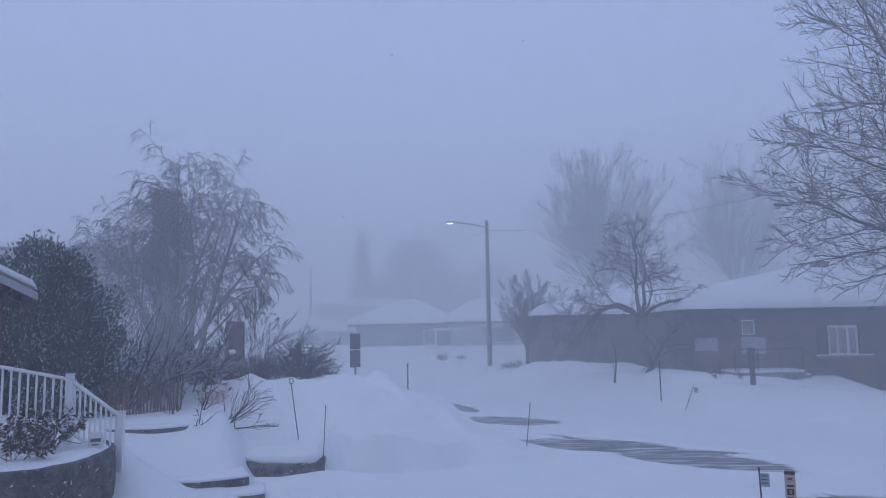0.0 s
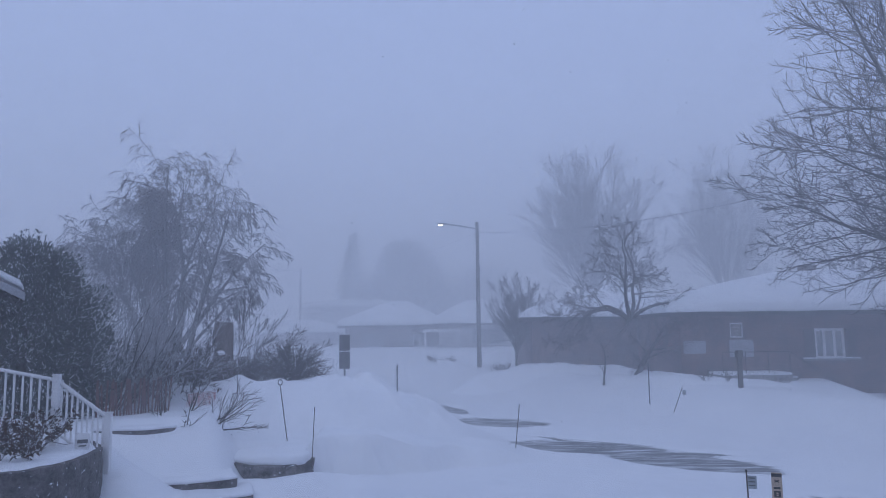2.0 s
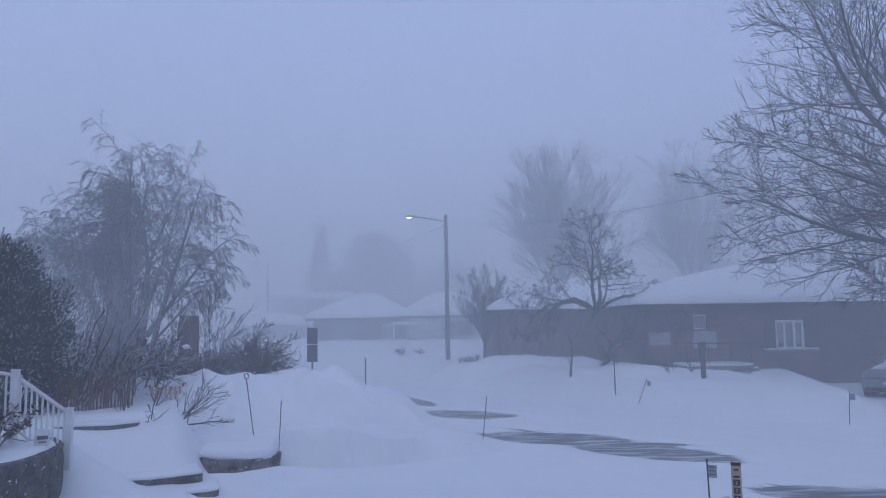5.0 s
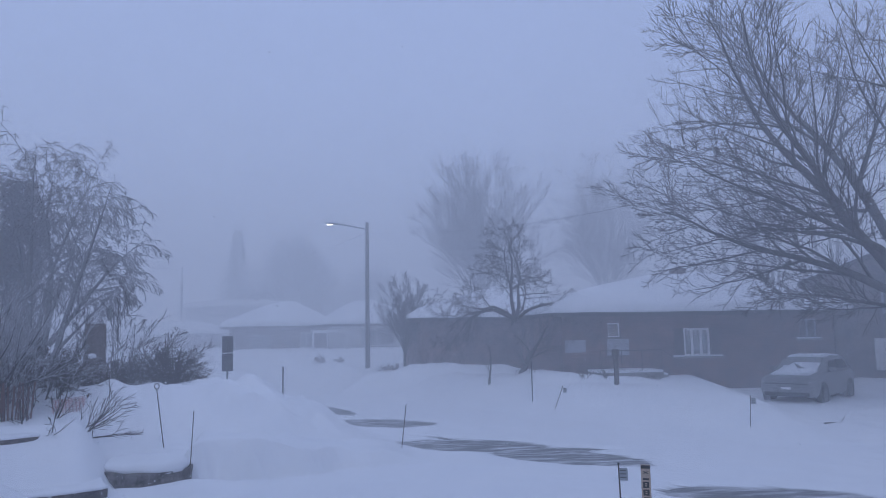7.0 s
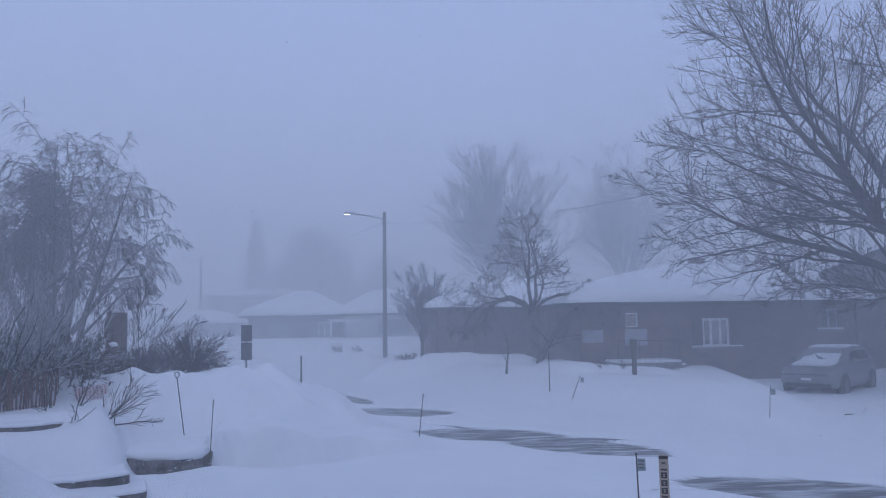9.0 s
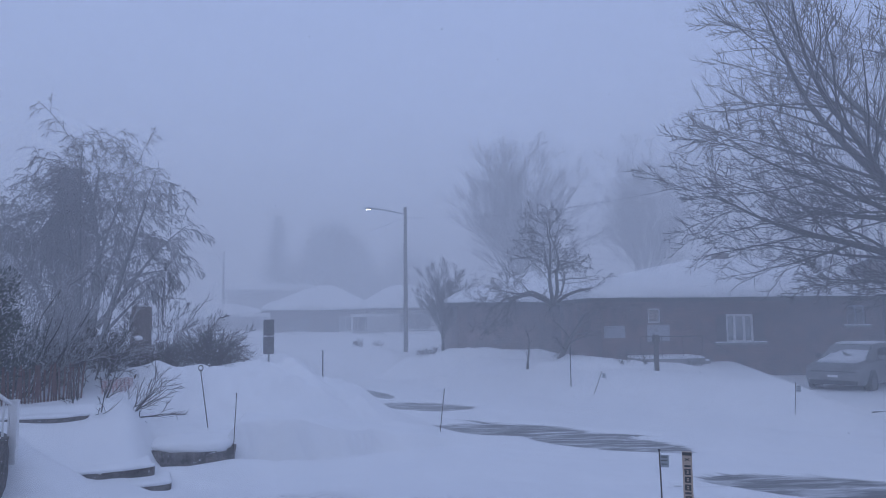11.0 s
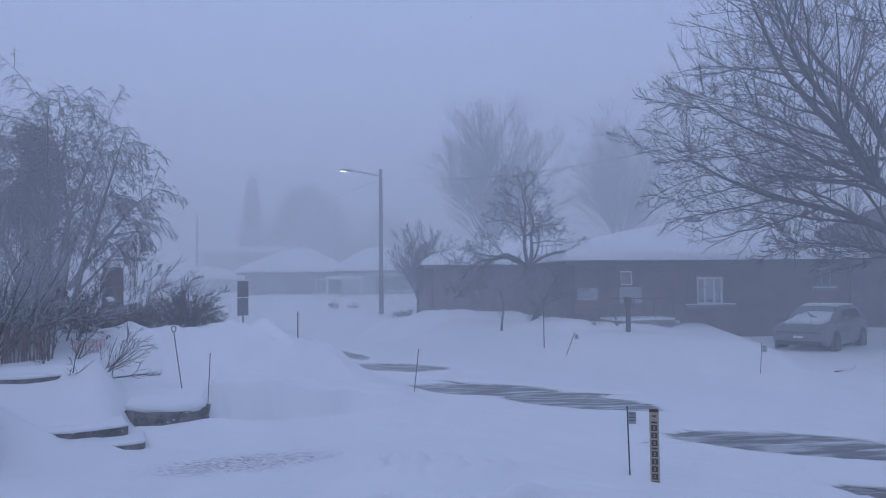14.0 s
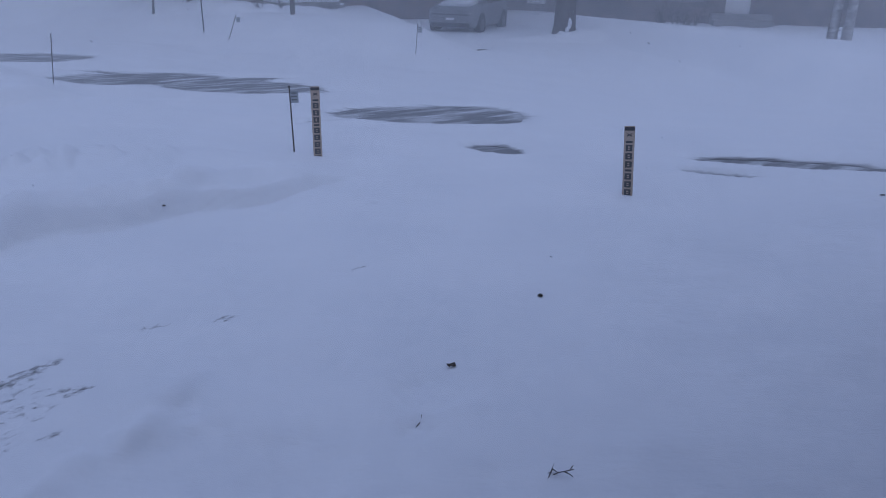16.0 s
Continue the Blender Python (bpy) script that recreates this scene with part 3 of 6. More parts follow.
# ---- blowing snow: thin haze in the air, thicker out over the street than in the lee of the house ----
def haze(near, far):
    m = bpy.data.materials.new("blowing_snow")
    m.use_nodes = True
    N, L = m.node_tree.nodes, m.node_tree.links
    N.remove(N["Principled BSDF"])
    v = N.new("ShaderNodeVolumeScatter")
    v.inputs["Color"].default_value = (0.95, 0.97, 1.0, 1)
    v.inputs["Anisotropy"].default_value = 0.0
    g, sc, ln, mr = N.new("ShaderNodeNewGeometry"), N.new("ShaderNodeVectorMath"), N.new("ShaderNodeVectorMath"), N.new("ShaderNodeMapRange")
    sc.operation, ln.operation = 'MULTIPLY', 'LENGTH'
    sc.inputs[1].default_value = (1, 1, 0)
    L.new(g.outputs["Position"], sc.inputs[0])
    L.new(sc.outputs[0], ln.inputs[0])
    L.new(ln.outputs["Value"], mr.inputs["Value"])
    mr.inputs["From Min"].default_value, mr.inputs["From Max"].default_value = 10.0, 48.0
    mr.inputs["To Min"].default_value, mr.inputs["To Max"].default_value = near, far
    L.new(mr.outputs[0], v.inputs["Density"])
    L.new(v.outputs[0], N["Material Output"].inputs["Volume"])
    ob = part("blowing_snow", box((-70, -20, -1.0), (80, 125, 17)), m, None)
    return tagged(ob, "fine snow blowing through the air over the street", "blowing snow", kind="stuff")


haze(0.0115, 0.036)
scene.cycles.volume_bounces = 2


# ---- houses ----
def wall_bm(length, z0, z1, thick, openings):
    """A wall along x with real openings (x0, z0, x1, z1)."""
    bm = bmesh.new()
    xs = sorted({0, length, *[o[0] for o in openings], *[o[2] for o in openings]})
    for a, b in zip(xs, xs[1:]):
        cuts = sorted((o[1], o[3]) for o in openings if o[0] <= a + 1e-6 and o[2] >= b - 1e-6)
        z = z0
        for lo, hi in cuts:
            if lo > z:
                add_box(bm, (a, 0, z), (b, thick, lo))
            z = hi
        if z1 > z:
            add_box(bm, (a, 0, z), (b, thick, z1))
    bmesh.ops.remove_doubles(bm, verts=bm.verts, dist=1e-4)
    return bm


def window(parent, x0, z0, x1, z1, mullions=(), sill=0.0, frame_m=None, fw=0.06, blind=None):
    """A window in its opening: frame, panes, sill, and what hangs behind the glass."""
    frame_m = frame_m or M_WHITE
    w = new("window")
    w.parent = parent
    bm = bmesh.new()
    for lo, hi in (((x0, z0), (x1, z0 + fw)), ((x0, z1 - fw), (x1, z1)), ((x0, z0 + fw), (x0 + fw, z1 - fw)), ((x1 - fw, z0 + fw), (x1, z1 - fw))):
        add_box(bm, (lo[0], 0.05, lo[1]), (hi[0], 0.13, hi[1]), 0.008)
    cuts = [x0 + fw] + [x0 + m * (x1 - x0) for m in mullions] + [x1 - fw]
    for c in cuts[1:-1]:
        add_box(bm, (c - fw / 2, 0.055, z0 + fw), (c + fw / 2, 0.125, z1 - fw), 0.008)
    part("frame", bm, frame_m, w)
    for a, b in zip(cuts, cuts[1:]):
        part("pane", box((a, 0.085, z0 + fw), (b, 0.095, z1 - fw)), M_GLASS, w)
        if blind:
            part("curtain", box((a + 0.03, 0.14, z0 + fw), (b - 0.03, 0.17, z1 - fw)), blind, w)
    if sill:
        part("sill", box((x0 - sill, -0.09, z0 - 0.08), (x1 + sill, 0.05, z0 - 0.004), 0.01), M_CONC, w)
        part("snow", box((x0 - sill + 0.03, -0.085, z0 - 0.003), (x1 + sill - 0.03, 0.045, z0 + 0.05), 0.02), M_SNOW, w)
    return w


def hip_roof(length, depth, eave, ridge_a, ridge_b, top, over=0.55):
    """Corner and ridge points of a hipped roof; ridge from ridge_a to ridge_b (x, y)."""
    x0, x1, y0, y1 = -over, length + over, -over, depth + over
    v = [(x0, y0, eave), (x1, y0, eave), (x1, y1, eave), (x0, y1, eave), (*ridge_a, top), (*ridge_b, top)]
    f = [(0, 1, 5, 4), (1, 2, 5), (2, 3, 4, 5), (3, 0, 4)]
    return v, f


def snow_layer(parent, v, f, thick, seed, bulge=0.12):
    """A blanket of snow on roof faces: subdivided, lumpy, with rounded overhanging edges."""
    bm = bmesh.new()
    vs = [bm.verts.new(p) for p in v]
    for q in f:
        bm.faces.new([vs[i] for i in q])
    bmesh.ops.triangulate(bm, faces=bm.faces)
    bmesh.ops.subdivide_edges(bm, edges=bm.edges, cuts=9, use_grid_fill=True)
    bm.verts.ensure_lookup_table()
    edge = {v.index for e in bm.edges if e.is_boundary for v in e.verts}
    low = [Vector(v.co) for v in bm.verts]
    for i, vv in enumerate(bm.verts):
        n = noise.noise(vv.co * 0.45 + Vector((seed, 0, 0))) * bulge + noise.noise(vv.co * 1.3 + Vector((0, seed, 0))) * bulge * 0.4
        vv.co.z += thick * (0.55 if i in edge else 1.0) + n * (0.4 if i in edge else 1.0)
    r = bmesh.ops.extrude_edge_only(bm, edges=[e for e in bm.edges if e.is_boundary])
    for g in r["geom"]:
        if isinstance(g, bmesh.types.BMVert):
            g.co.z -= thick * 0.55 + 0.03
            g.co.x *= 0.998
    return part("roof_snow", bm, M_SNOW, parent, "thick smooth snow blanket", smooth=True)


def house(name, m, length, depth, z0, eave, ridge_a, ridge_b, top, label, wall_m, openings, snow=0.32, over=0.55, seed=1):
    """A house with its front along x at y = 0; m places it."""
    h = empty(name, m, label, "house")
    w = part("wall", wall_bm(length, z0, eave, 0.25, openings), wall_m, h)
    for nm, lo, hi in (("wall", (0, 0.25, z0), (0.25, depth - 0.25, eave)), ("wall", (length - 0.25, 0.25, z0), (length, depth - 0.25, eave)), ("wall", (0, depth - 0.25, z0), (length, depth, eave))):
        part(nm, box(lo, hi), wall_m, h)
    v, f = hip_roof(length, depth, eave, ridge_a, ridge_b, top, over)
    rv = [(x, y, z + 0.02) for x, y, z in v]
    bm = bmesh.new()
    vs = [bm.verts.new(p) for p in rv]
    for q in f:
        bm.faces.new([vs[i] for i in q])
    bm.faces.new([vs[i] for i in (3, 2, 1, 0)])
    part("roof", bm, M_SHINGLE, h)
    fb = bmesh.new()
    x0, x1, y0, y1 = -over, length + over, -over, depth + over
    for lo, hi in (((x0, y0, eave - 0.16), (x1, y0 + 0.03, eave + 0.015)), ((x0, y1 - 0.03, eave - 0.16), (x1, y1, eave + 0.015)), ((x0, y0 + 0.03, eave - 0.16), (x0 + 0.03, y1 - 0.03, eave + 0.015)), ((x1 - 0.03, y0 + 0.03, eave - 0.16), (x1, y1 - 0.03, eave + 0.015))):
        add_box(fb, lo, hi)
    part("fascia", fb, M_SOFFIT, h)
    part("soffit", box((x0 + 0.03, y0 + 0.03, eave - 0.05), (x1 - 0.03, y1 - 0.03, eave - 0.02)), M_SOFFIT, h)
    snow_layer(h, [(x, y, z + 0.03) for x, y, z in v], f, snow, seed)
    part("floor", box((0.25, 0.25, z0), (length - 0.25, depth - 0.25, z0 + 0.1)), M_CONC, h)
    return h


def shutters(h, x0, x1, z0, z1, w=0.35):
    for a in (x0 - w - 0.02, x1 + 0.02):
        bm = box((a, -0.03, z0), (a + w, 0.0, z1), 0.006)
        k = z0 + 0.06
        while k < z1 - 0.08:
            add_box(bm, (a + 0.04, -0.045, k), (a + w - 0.04, -0.03, k + 0.03))
            k += 0.06
        part("shutter", bm, M_SHUTTER, h)


# brick bungalow across the street
bx, by = 9.6, 28.5
ops = [(5.3, 1.65, 6.5, 2.82), (10.66, 2.3, 11.5, 3.14), (1.97, 2.5, 2.5, 3.08)]
h1 = house("brick_bungalow", pose(bx, by, 0), 12.4, 6.8, 0.1, 3.5, (5.3, 3.3), (9.3, 3.3), 5.03,
           "low brown brick bungalow under a snow-covered hipped roof", M_BRICK, ops, seed=3)
window(h1, *ops[0], mullions=(0.33, 0.67), sill=0.55, fw=0.1, blind=M_CURTAIN)
shutters(h1, 5.3, 6.5, 1.65, 2.82, 0.42)
window(h1, *ops[1], mullions=(0.5,), sill=0.2, frame_m=M_GREYPAINT)
window(h1, *ops[2], fw=0.05)
part("panel", box((0.1, -0.05, 1.9), (0.98, -0.004, 2.4), 0.01), M_GREYPAINT, h1, "pale grey painted panel")
part("panel", box((1.9, -0.05, 1.75), (2.85, -0.004, 2.42), 0.01), M_GREYPAINT, h1, "pale grey painted panel")
part("chimney", box((7.1, 4.0, 4.6), (7.7, 4.6, 5.72), 0.02), M_BRICK, h1)
part("downpipe", cyl((12.3, -0.06, 0.3), (12.3, -0.06, 3.35), 0.04, n=8), M_SOFFIT, h1)
part("porch", box((1.0, -1.5, 0.1), (3.6, 0, 1.12), 0.02), M_CONC, h1)
for k in range(3):
    part("step", box((3.6 + 0.32 * k, -1.3, 0.1), (3.92 + 0.32 * k, -0.2, 1.0 - 0.2 * k), 0.015), M_CONC, h1)
    part("step_snow", box((3.6 + 0.32 * k, -1.3, 1.004 - 0.2 * k), (3.9 + 0.32 * k, -0.2, 1.07 - 0.2 * k), 0.02), M_SNOW, h1)
part("porch_snow", box((1.0, -1.5, 1.125), (3.6, 0, 1.22), 0.03), M_SNOW, h1)
rl = new("railing")
rl.parent = h1
for a in (1.05, 1.9, 2.75, 3.55):
    part("post", cyl((a, -1.45, 1.1), (a, -1.45, 2.0), 0.015, n=8), M_BLACK, rl)
part("rail", cyl((1.05, -1.45, 1.98), (3.55, -1.45, 1.98), 0.015, n=8), M_BLACK, rl)
part("rail", cyl((3.55, -1.45, 1.98), (4.6, -1.45, 1.3), 0.015, n=8), M_BLACK, rl)

# second bungalow
h2 = house("brick_bungalow", pose(4.6, 34.5, 0), 8.0, 6.8, 0.3, 3.5, (4.6, 3.3), (5.0, 3.3), 4.9,
           "brown brick bungalow behind bare trees, roof deep in snow", M_BRICK, [], seed=7)

# pair of low houses further along
ops = [(1.5, 1.7, 2.9, 2.9), (5.0, 1.75, 5.9, 3.0)]
h3 = house("low_house", pose(-6.6, 54, 0), 6.9, 9.0, 1.2, 3.5, (3.2, 4.4), (4.4, 4.4), 5.15,
           "low hazy brick house with a white entrance", M_GREYBRICK, ops, snow=0.35, seed=9)
window(h3, *ops[0], mullions=(0.5,), sill=0.15, frame_m=M_GREYPAINT)
window(h3, *ops[1], mullions=(0.5,), sill=0.15, frame_m=M_WHITE)
ops = [(2.2, 2.0, 4.6, 3.2)]
h4 = house("low_house", pose(0.4, 52, 0), 6.0, 9.0, 1.0, 3.55, (2.2, 4.4), (3.4, 4.4), 5.1,
           "low pale house with a snowy roof and dark base", M_SIDING, ops, snow=0.35, seed=12)
window(h4, *ops[0], mullions=(0.5,), sill=0.15)
part("plinth", box((-0.06, -0.08, 1.0), (6.06, 0, 1.9), 0.01), M_BRICK, h4)
part("canopy", box((-1.2, -1.4, 2.95), (1.4, 0, 3.15), 0.03), M_WHITE, h4)
for k in (-1.1, 1.2):
    part("canopy_post", box((k, -1.35, 1.0), (k + 0.12, -1.23, 2.95), 0.01), M_WHITE, h4)

# two-storey house in the haze
ops = [(2.0, 4.2, 3.4, 5.4), (7.0, 4.2, 8.4, 5.4), (2.0, 2.0, 3.4, 3.2)]
h5 = house("two_storey_house", pose(-14.2, 80, 0), 11.5, 10.0, 1.2, 6.0, (5.0, 4.8), (6.2, 4.8), 6.9,
           "two-storey dark house far down the street", M_GREYBRICK, ops, snow=0.3, seed=15)
for o in ops:
    window(h5, *o, mullions=(0.5,), sill=0.1)
h6 = house("garage", pose(-16.2, 66, 0), 7.0, 6.0, 0.8, 3.1, (2.5, 2.9), (4.5, 2.9), 3.9,
           "small low garage with a snowy roof", M_GREYBRICK, [], snow=0.4, seed=18)

# split-level neighbour, its dark gable end to the street
ga = polar(36.3, 36.5)
h7 = empty("split_level_house", pose(ga.x, ga.y, 0, 0, 0, -38), "grey split-level house with a shallow dark gable end", "house")
bm = bmesh.new()
outline = [(0, 0.1), (8.5, 0.1), (8.5, 5.6), (2.6, 5.75), (0, 4.75)]
front = [bm.verts.new((x, 0, z)) for x, z in outline]
back = [bm.verts.new((x, 7, z)) for x, z in outline]
bm.faces.new(front)
bm.faces.new(list(reversed(back)))
for k in range(5):
    bm.faces.new((front[k], front[(k + 1) % 5], back[(k + 1) % 5], back[k]))
part("wall", bm, M_GREYBRICK, h7)
for (xa, za), (xb, zb) in (((-0.5, 4.6), (2.6, 5.8)), ((2.6, 5.8), (9.0, 5.64))):
    bm = bmesh.new()
    vs = [bm.verts.new((x, y, z + dz)) for dz in (0.0, 0.16) for x, y, z in ((xa, -0.5, za), (xb, -0.5, zb), (xb, 7.3, zb), (xa, 7.3, za))]
    for q in ((0, 1, 2, 3), (7, 6, 5, 4), (0, 4, 5, 1), (1, 5, 6, 2), (2, 6, 7, 3), (3, 7, 4, 0)):
        bm.faces.new([vs[i] for i in q])
    part("roof", bm, M_SHINGLE, h7)
    bm = bmesh.new()
    vs = [bm.verts.new((x, y, z + dz)) for dz in (0.163, 0.26) for x, y, z in ((xa, -0.42, za), (xb, -0.42, zb), (xb, 7.3, zb), (xa, 7.3, za))]
    for q in ((0, 1, 2, 3), (7, 6, 5, 4), (0, 4, 5, 1), (1, 5, 6, 2), (2, 6, 7, 3), (3, 7, 4, 0)):
        bm.faces.new([vs[i] for i in q])
    part("roof_snow", bm, M_SNOW, h7)
for x0, z0, x1, z1 in ((2.7, 3.3, 4.6, 4.6), (3.4, 1.9, 4.8, 3.0)):
    w = window(h7, x0, z0, x1, z1, mullions=(0.34, 0.67), fw=0.07, frame_m=M_GREYPAINT)
    w.location.y = -0.14
part("panel", box((2.3, -0.06, 0.9), (3.2, -0.004, 2.25), 0.01), M_WHITE, h7, "white garden door")

# white-trimmed house behind the maple
ops = [(0.4, 1.42, 5.0, 3.35), (6.0, 0.9, 6.95, 3.1)]
hp = polar(43.2, 31.5)
h8 = house("brick_house", pose(hp.x, hp.y, 0, 0, 0, -43), 12.0, 9.0, 0.1, 3.65, (5.0, 4.4), (7.0, 4.4), 5.4,
           "brick house with white eaves and a wide picture window", M_GREYBRICK, ops, snow=0.3, seed=25)
window(h8, *ops[0], mullions=(0.2, 0.78), sill=0.15, fw=0.12, blind=M_CURTAIN)
part("door", box((6.0, 0.08, 0.9), (6.95, 0.14, 3.1), 0.01), M_WHITE, h8, "white front door")
part("frieze", box((-0.1, -0.06, 3.36), (12.1, 0, 3.62), 0.01), M_WHITE, h8, "white board under the eaves")
for k, (a, b) in enumerate(((0.5, 0.95), (0.9, 0.75), (1.3, 0.55))):
    part("step", box((5.4, -0.5 - 0.4 * (k + 1), 0.1), (7.6, -0.5 - 0.4 * k + 0.4, b), 0.02), M_CONC, h8)

# corner of the near neighbour's house
lp = polar(-31.35, 15.2)
h9 = empty("neighbour_house", pose(lp.x, lp.y, 0, 0, 0, 28), "corner of a red brick house with a snowy eave", "house")
part("wall", box((-6, 0, 0.2), (0, 5, 3.45)), M_BRICK, h9)
def slab(x0, z0, x1, z1, y0, y1, lo, hi):
    """A sloping slab over a run of x, between two heights above its slope."""
    bm = bmesh.new()
    vs = [bm.verts.new((x, y, z + dz)) for dz in (lo, hi) for x, y, z in ((x0, y0, z0), (x1, y0, z1), (x1, y1, z1), (x0, y1, z0))]
    for q in ((0, 1, 2, 3), (7, 6, 5, 4), (0, 4, 5, 1), (1, 5, 6, 2), (2, 6, 7, 3), (3, 7, 4, 0)):
        bm.faces.new([vs[i] for i in q])
    return bm


part("roof", slab(-5.5, 6.7, 0.52, 3.5, -0.55, 5.4, 0.0, 0.1), M_SHINGLE, h9)
part("fascia", slab(-5.5, 6.7, 0.55, 3.48, -0.6, -0.552, -0.05, 0.09), M_GREYPAINT, h9)
sn = slab(-5.5, 6.7, 0.5, 3.51, -0.57, 5.4, 0.105, 0.26)
bmesh.ops.bevel(sn, geom=sn.edges[:], offset=0.04, segments=3, affect='EDGES')
part("roof_snow", sn, M_SNOW, h9, smooth=True)
bm = bmesh.new()
tri = [bm.verts.new((x, y, z)) for y in (0.0, 0.25) for x, z in ((-6, 3.45), (0, 3.45), (-6, 6.6))]
for q in ((0, 1, 2), (5, 4, 3), (0, 3, 4, 1), (1, 4, 5, 2), (2, 5, 3, 0)):
    bm.faces.new([tri[i] for i in q])
part("gable", bm, M_BRICK, h9)
fp = polar(-36, 46)
h10 = house("flat_roofed_house", pose(fp.x, fp.y, 0, 0, 0, 12), 8.0, 8.0, 0.5, 7.6, (3.5, 3.9), (4.5, 3.9), 7.9,
            "tall pale house in the haze behind the cedar", M_SIDING, [], snow=0.3, seed=33)


# ---- poles, wires, markers ----
def street_lamp(base, top, arm_len, arm_dir, label, lit=True):
    r = empty("street_lamp", Matrix.Translation(base), label, "street lamp", "street lamps")
    part("pole", cyl((0, 0, -0.6), (0, 0, top), 0.14, 0.095, 14), M_POLE, r, smooth=True)
    d = Vector(arm_dir).normalized()
    s = Vector((0, 0, top - 0.42))
    t = Tubes()
    pts = [s + d * (arm_len * k / 6) + Vector((0, 0, 0.28 * math.sin(k / 6 * 1.4))) for k in range(7)]
    t.add(pts, [0.04] * 7, 8)
    t.ob("arm", M_STEEL, r)
    e = pts[-1]
    ang = math.degrees(math.atan2(d.y, d.x))
    hm = Matrix.Translation(e) @ pose(0, 0, 0, 0, 0, ang)
    bm = box((-0.1, -0.14, -0.03), (0.5, 0.14, 0.07), 0.03)
    bmesh.ops.transform(bm, matrix=hm, verts=bm.verts)
    head = part("lamp_head", bm, M_STEEL, r)
    bm = box((0.16, -0.09, -0.062), (0.44, 0.09, -0.034), 0.01)
    bmesh.ops.transform(bm, matrix=hm, verts=bm.verts)
    lens = part("lens", bm, M_LAMP if lit else M_LIGHTLENS, head, "lit white lamp" if lit else "")
    bm = box((-0.09, -0.09, top - 0.5), (0.09, 0.09, top - 0.34), 0.01)
    part("bracket", bm, M_STEEL, r)
    return r


lamp_a = polar(3.46, 41.7)
za = ground_z(lamp_a.x, lamp_a.y)
street_lamp((lamp_a.x, lamp_a.y, za), 2.75 + 0.1553 * 41.7 - za, 1.85, (-1.0, -0.12, 0), "tall wooden street lamp pole with one lit arm")
lamp_b = polar(-10.43, 71.0)
zb = ground_z(lamp_b.x, lamp_b.y)
street_lamp((lamp_b.x, lamp_b.y, zb), 2.75 + 0.0923 * 71 - zb, 2.2, (-1.0, -0.12, 0), "hazy unlit street lamp further down the road", False)


def wire(a, b, sag, label):
    a, b = Vector(a), Vector(b)
    t = Tubes()
    pts = [a.lerp(b, k / 24) - Vector((0, 0, 4 * sag * (k / 24) * (1 - k / 24))) for k in range(25)]
    t.add(pts, [0.0095] * 25, 4)
    return tagged(t.ob("overhead_wire", M_WIRE, None), label, "cable")


wq = polar(46, 30, 10.2)
wire((lamp_a.x, lamp_a.y, 2.75 + 0.141 * 41.7), wq, 1.3, "thin dark overhead wire slung from the lamp pole")
wire((lamp_a.x, lamp_a.y, 2.75 + 0.141 * 41.7), (lamp_b.x, lamp_b.y, 2.75 + 0.07 * 71), 0.6, "thin overhead wire between lamp poles")


M_FLAG = mat("flag_plastic", (0.28, 0.31, 0.33), (0.40, 0.43, 0.45), 0.6, 8, 40, 0.05)


def stake(az, d, top_tan, base_tan, r, label, material, lean=0.0, loop=False, flag=False, name="snow_stake"):
    """A driveway stake pushed into the snow, with its base and top by bearing."""
    b, t = polar(az, d, 2.75 + base_tan * d), polar(az + lean, d, 2.75 + top_tan * d)
    root = empty(name, Matrix.Translation(b), label, "snow stake", "driveway stakes")
    dv = t - b
    part("rod", cyl(-dv.normalized() * 0.5, dv, r, r * 0.9, 8), material, root)
    if loop:
        tb = Tubes()
        c = dv + Vector((0, 0, 0.06))
        pts = [c + Vector((0.045 * math.cos(k * 0.5236), 0, 0.055 * math.sin(k * 0.5236))) for k in range(13)]
        tb.add(pts, [r] * 13, 6)
        tb.ob("loop", material, root)
    else:
        part("cap", cyl(dv * 0.985, dv * 1.01, r * 1.35, n=8), M_BLACK, root)
    if flag:
        bm = box((0.0, -0.006, -0.22), (0.115, 0.006, -0.06), 0.004)
        bmesh.ops.transform(bm, matrix=Matrix.Translation(dv) @ pose(0, 0, 0, 0, 0, -az), verts=bm.verts)
        fl = part("flag", bm, M_FLAG, root, "small pale flag")
        bm = bmesh.new()
        for k in range(3):
            add_box(bm, (0.02, -0.011, -0.095 - 0.045 * k), (0.095, -0.0065, -0.08 - 0.045 * k))
        bmesh.ops.transform(bm, matrix=Matrix.Translation(dv) @ pose(0, 0, 0, 0, 0, -az), verts=bm.verts)
        part("print", bm, M_SIGN, fl)
    return root


stake(-11.39, 15.6, math.tan(radians(-3.65)), math.tan(radians(-7.63)), 0.010, "thin dark snow stake with a ring top in the bank", M_STAKE, lean=-0.56, loop=True)
stake(-9.57, 14.2, math.tan(radians(-5.39)), math.tan(radians(-10.22)), 0.008, "thin brown snow stake beside the stone wall", M_STAKE, lean=0.2)
stake(-2.98, 29.0, math.tan(radians(-2.34)), math.tan(radians(-4.11)), 0.03, "short dark stake at the street edge", M_BLACK)
stake(16.2, 26.0, math.tan(radians(-2.28)), math.tan(radians(-4.7)), 0.02, "dark stake standing in the far snow bank", M_BLACK)
stake(22.55, 10.1, math.tan(radians(-9.76)), math.tan(radians(-14.7)), 0.011, "slim stake with a small printed flag", M_STAKE, lean=-0.1, flag=True)
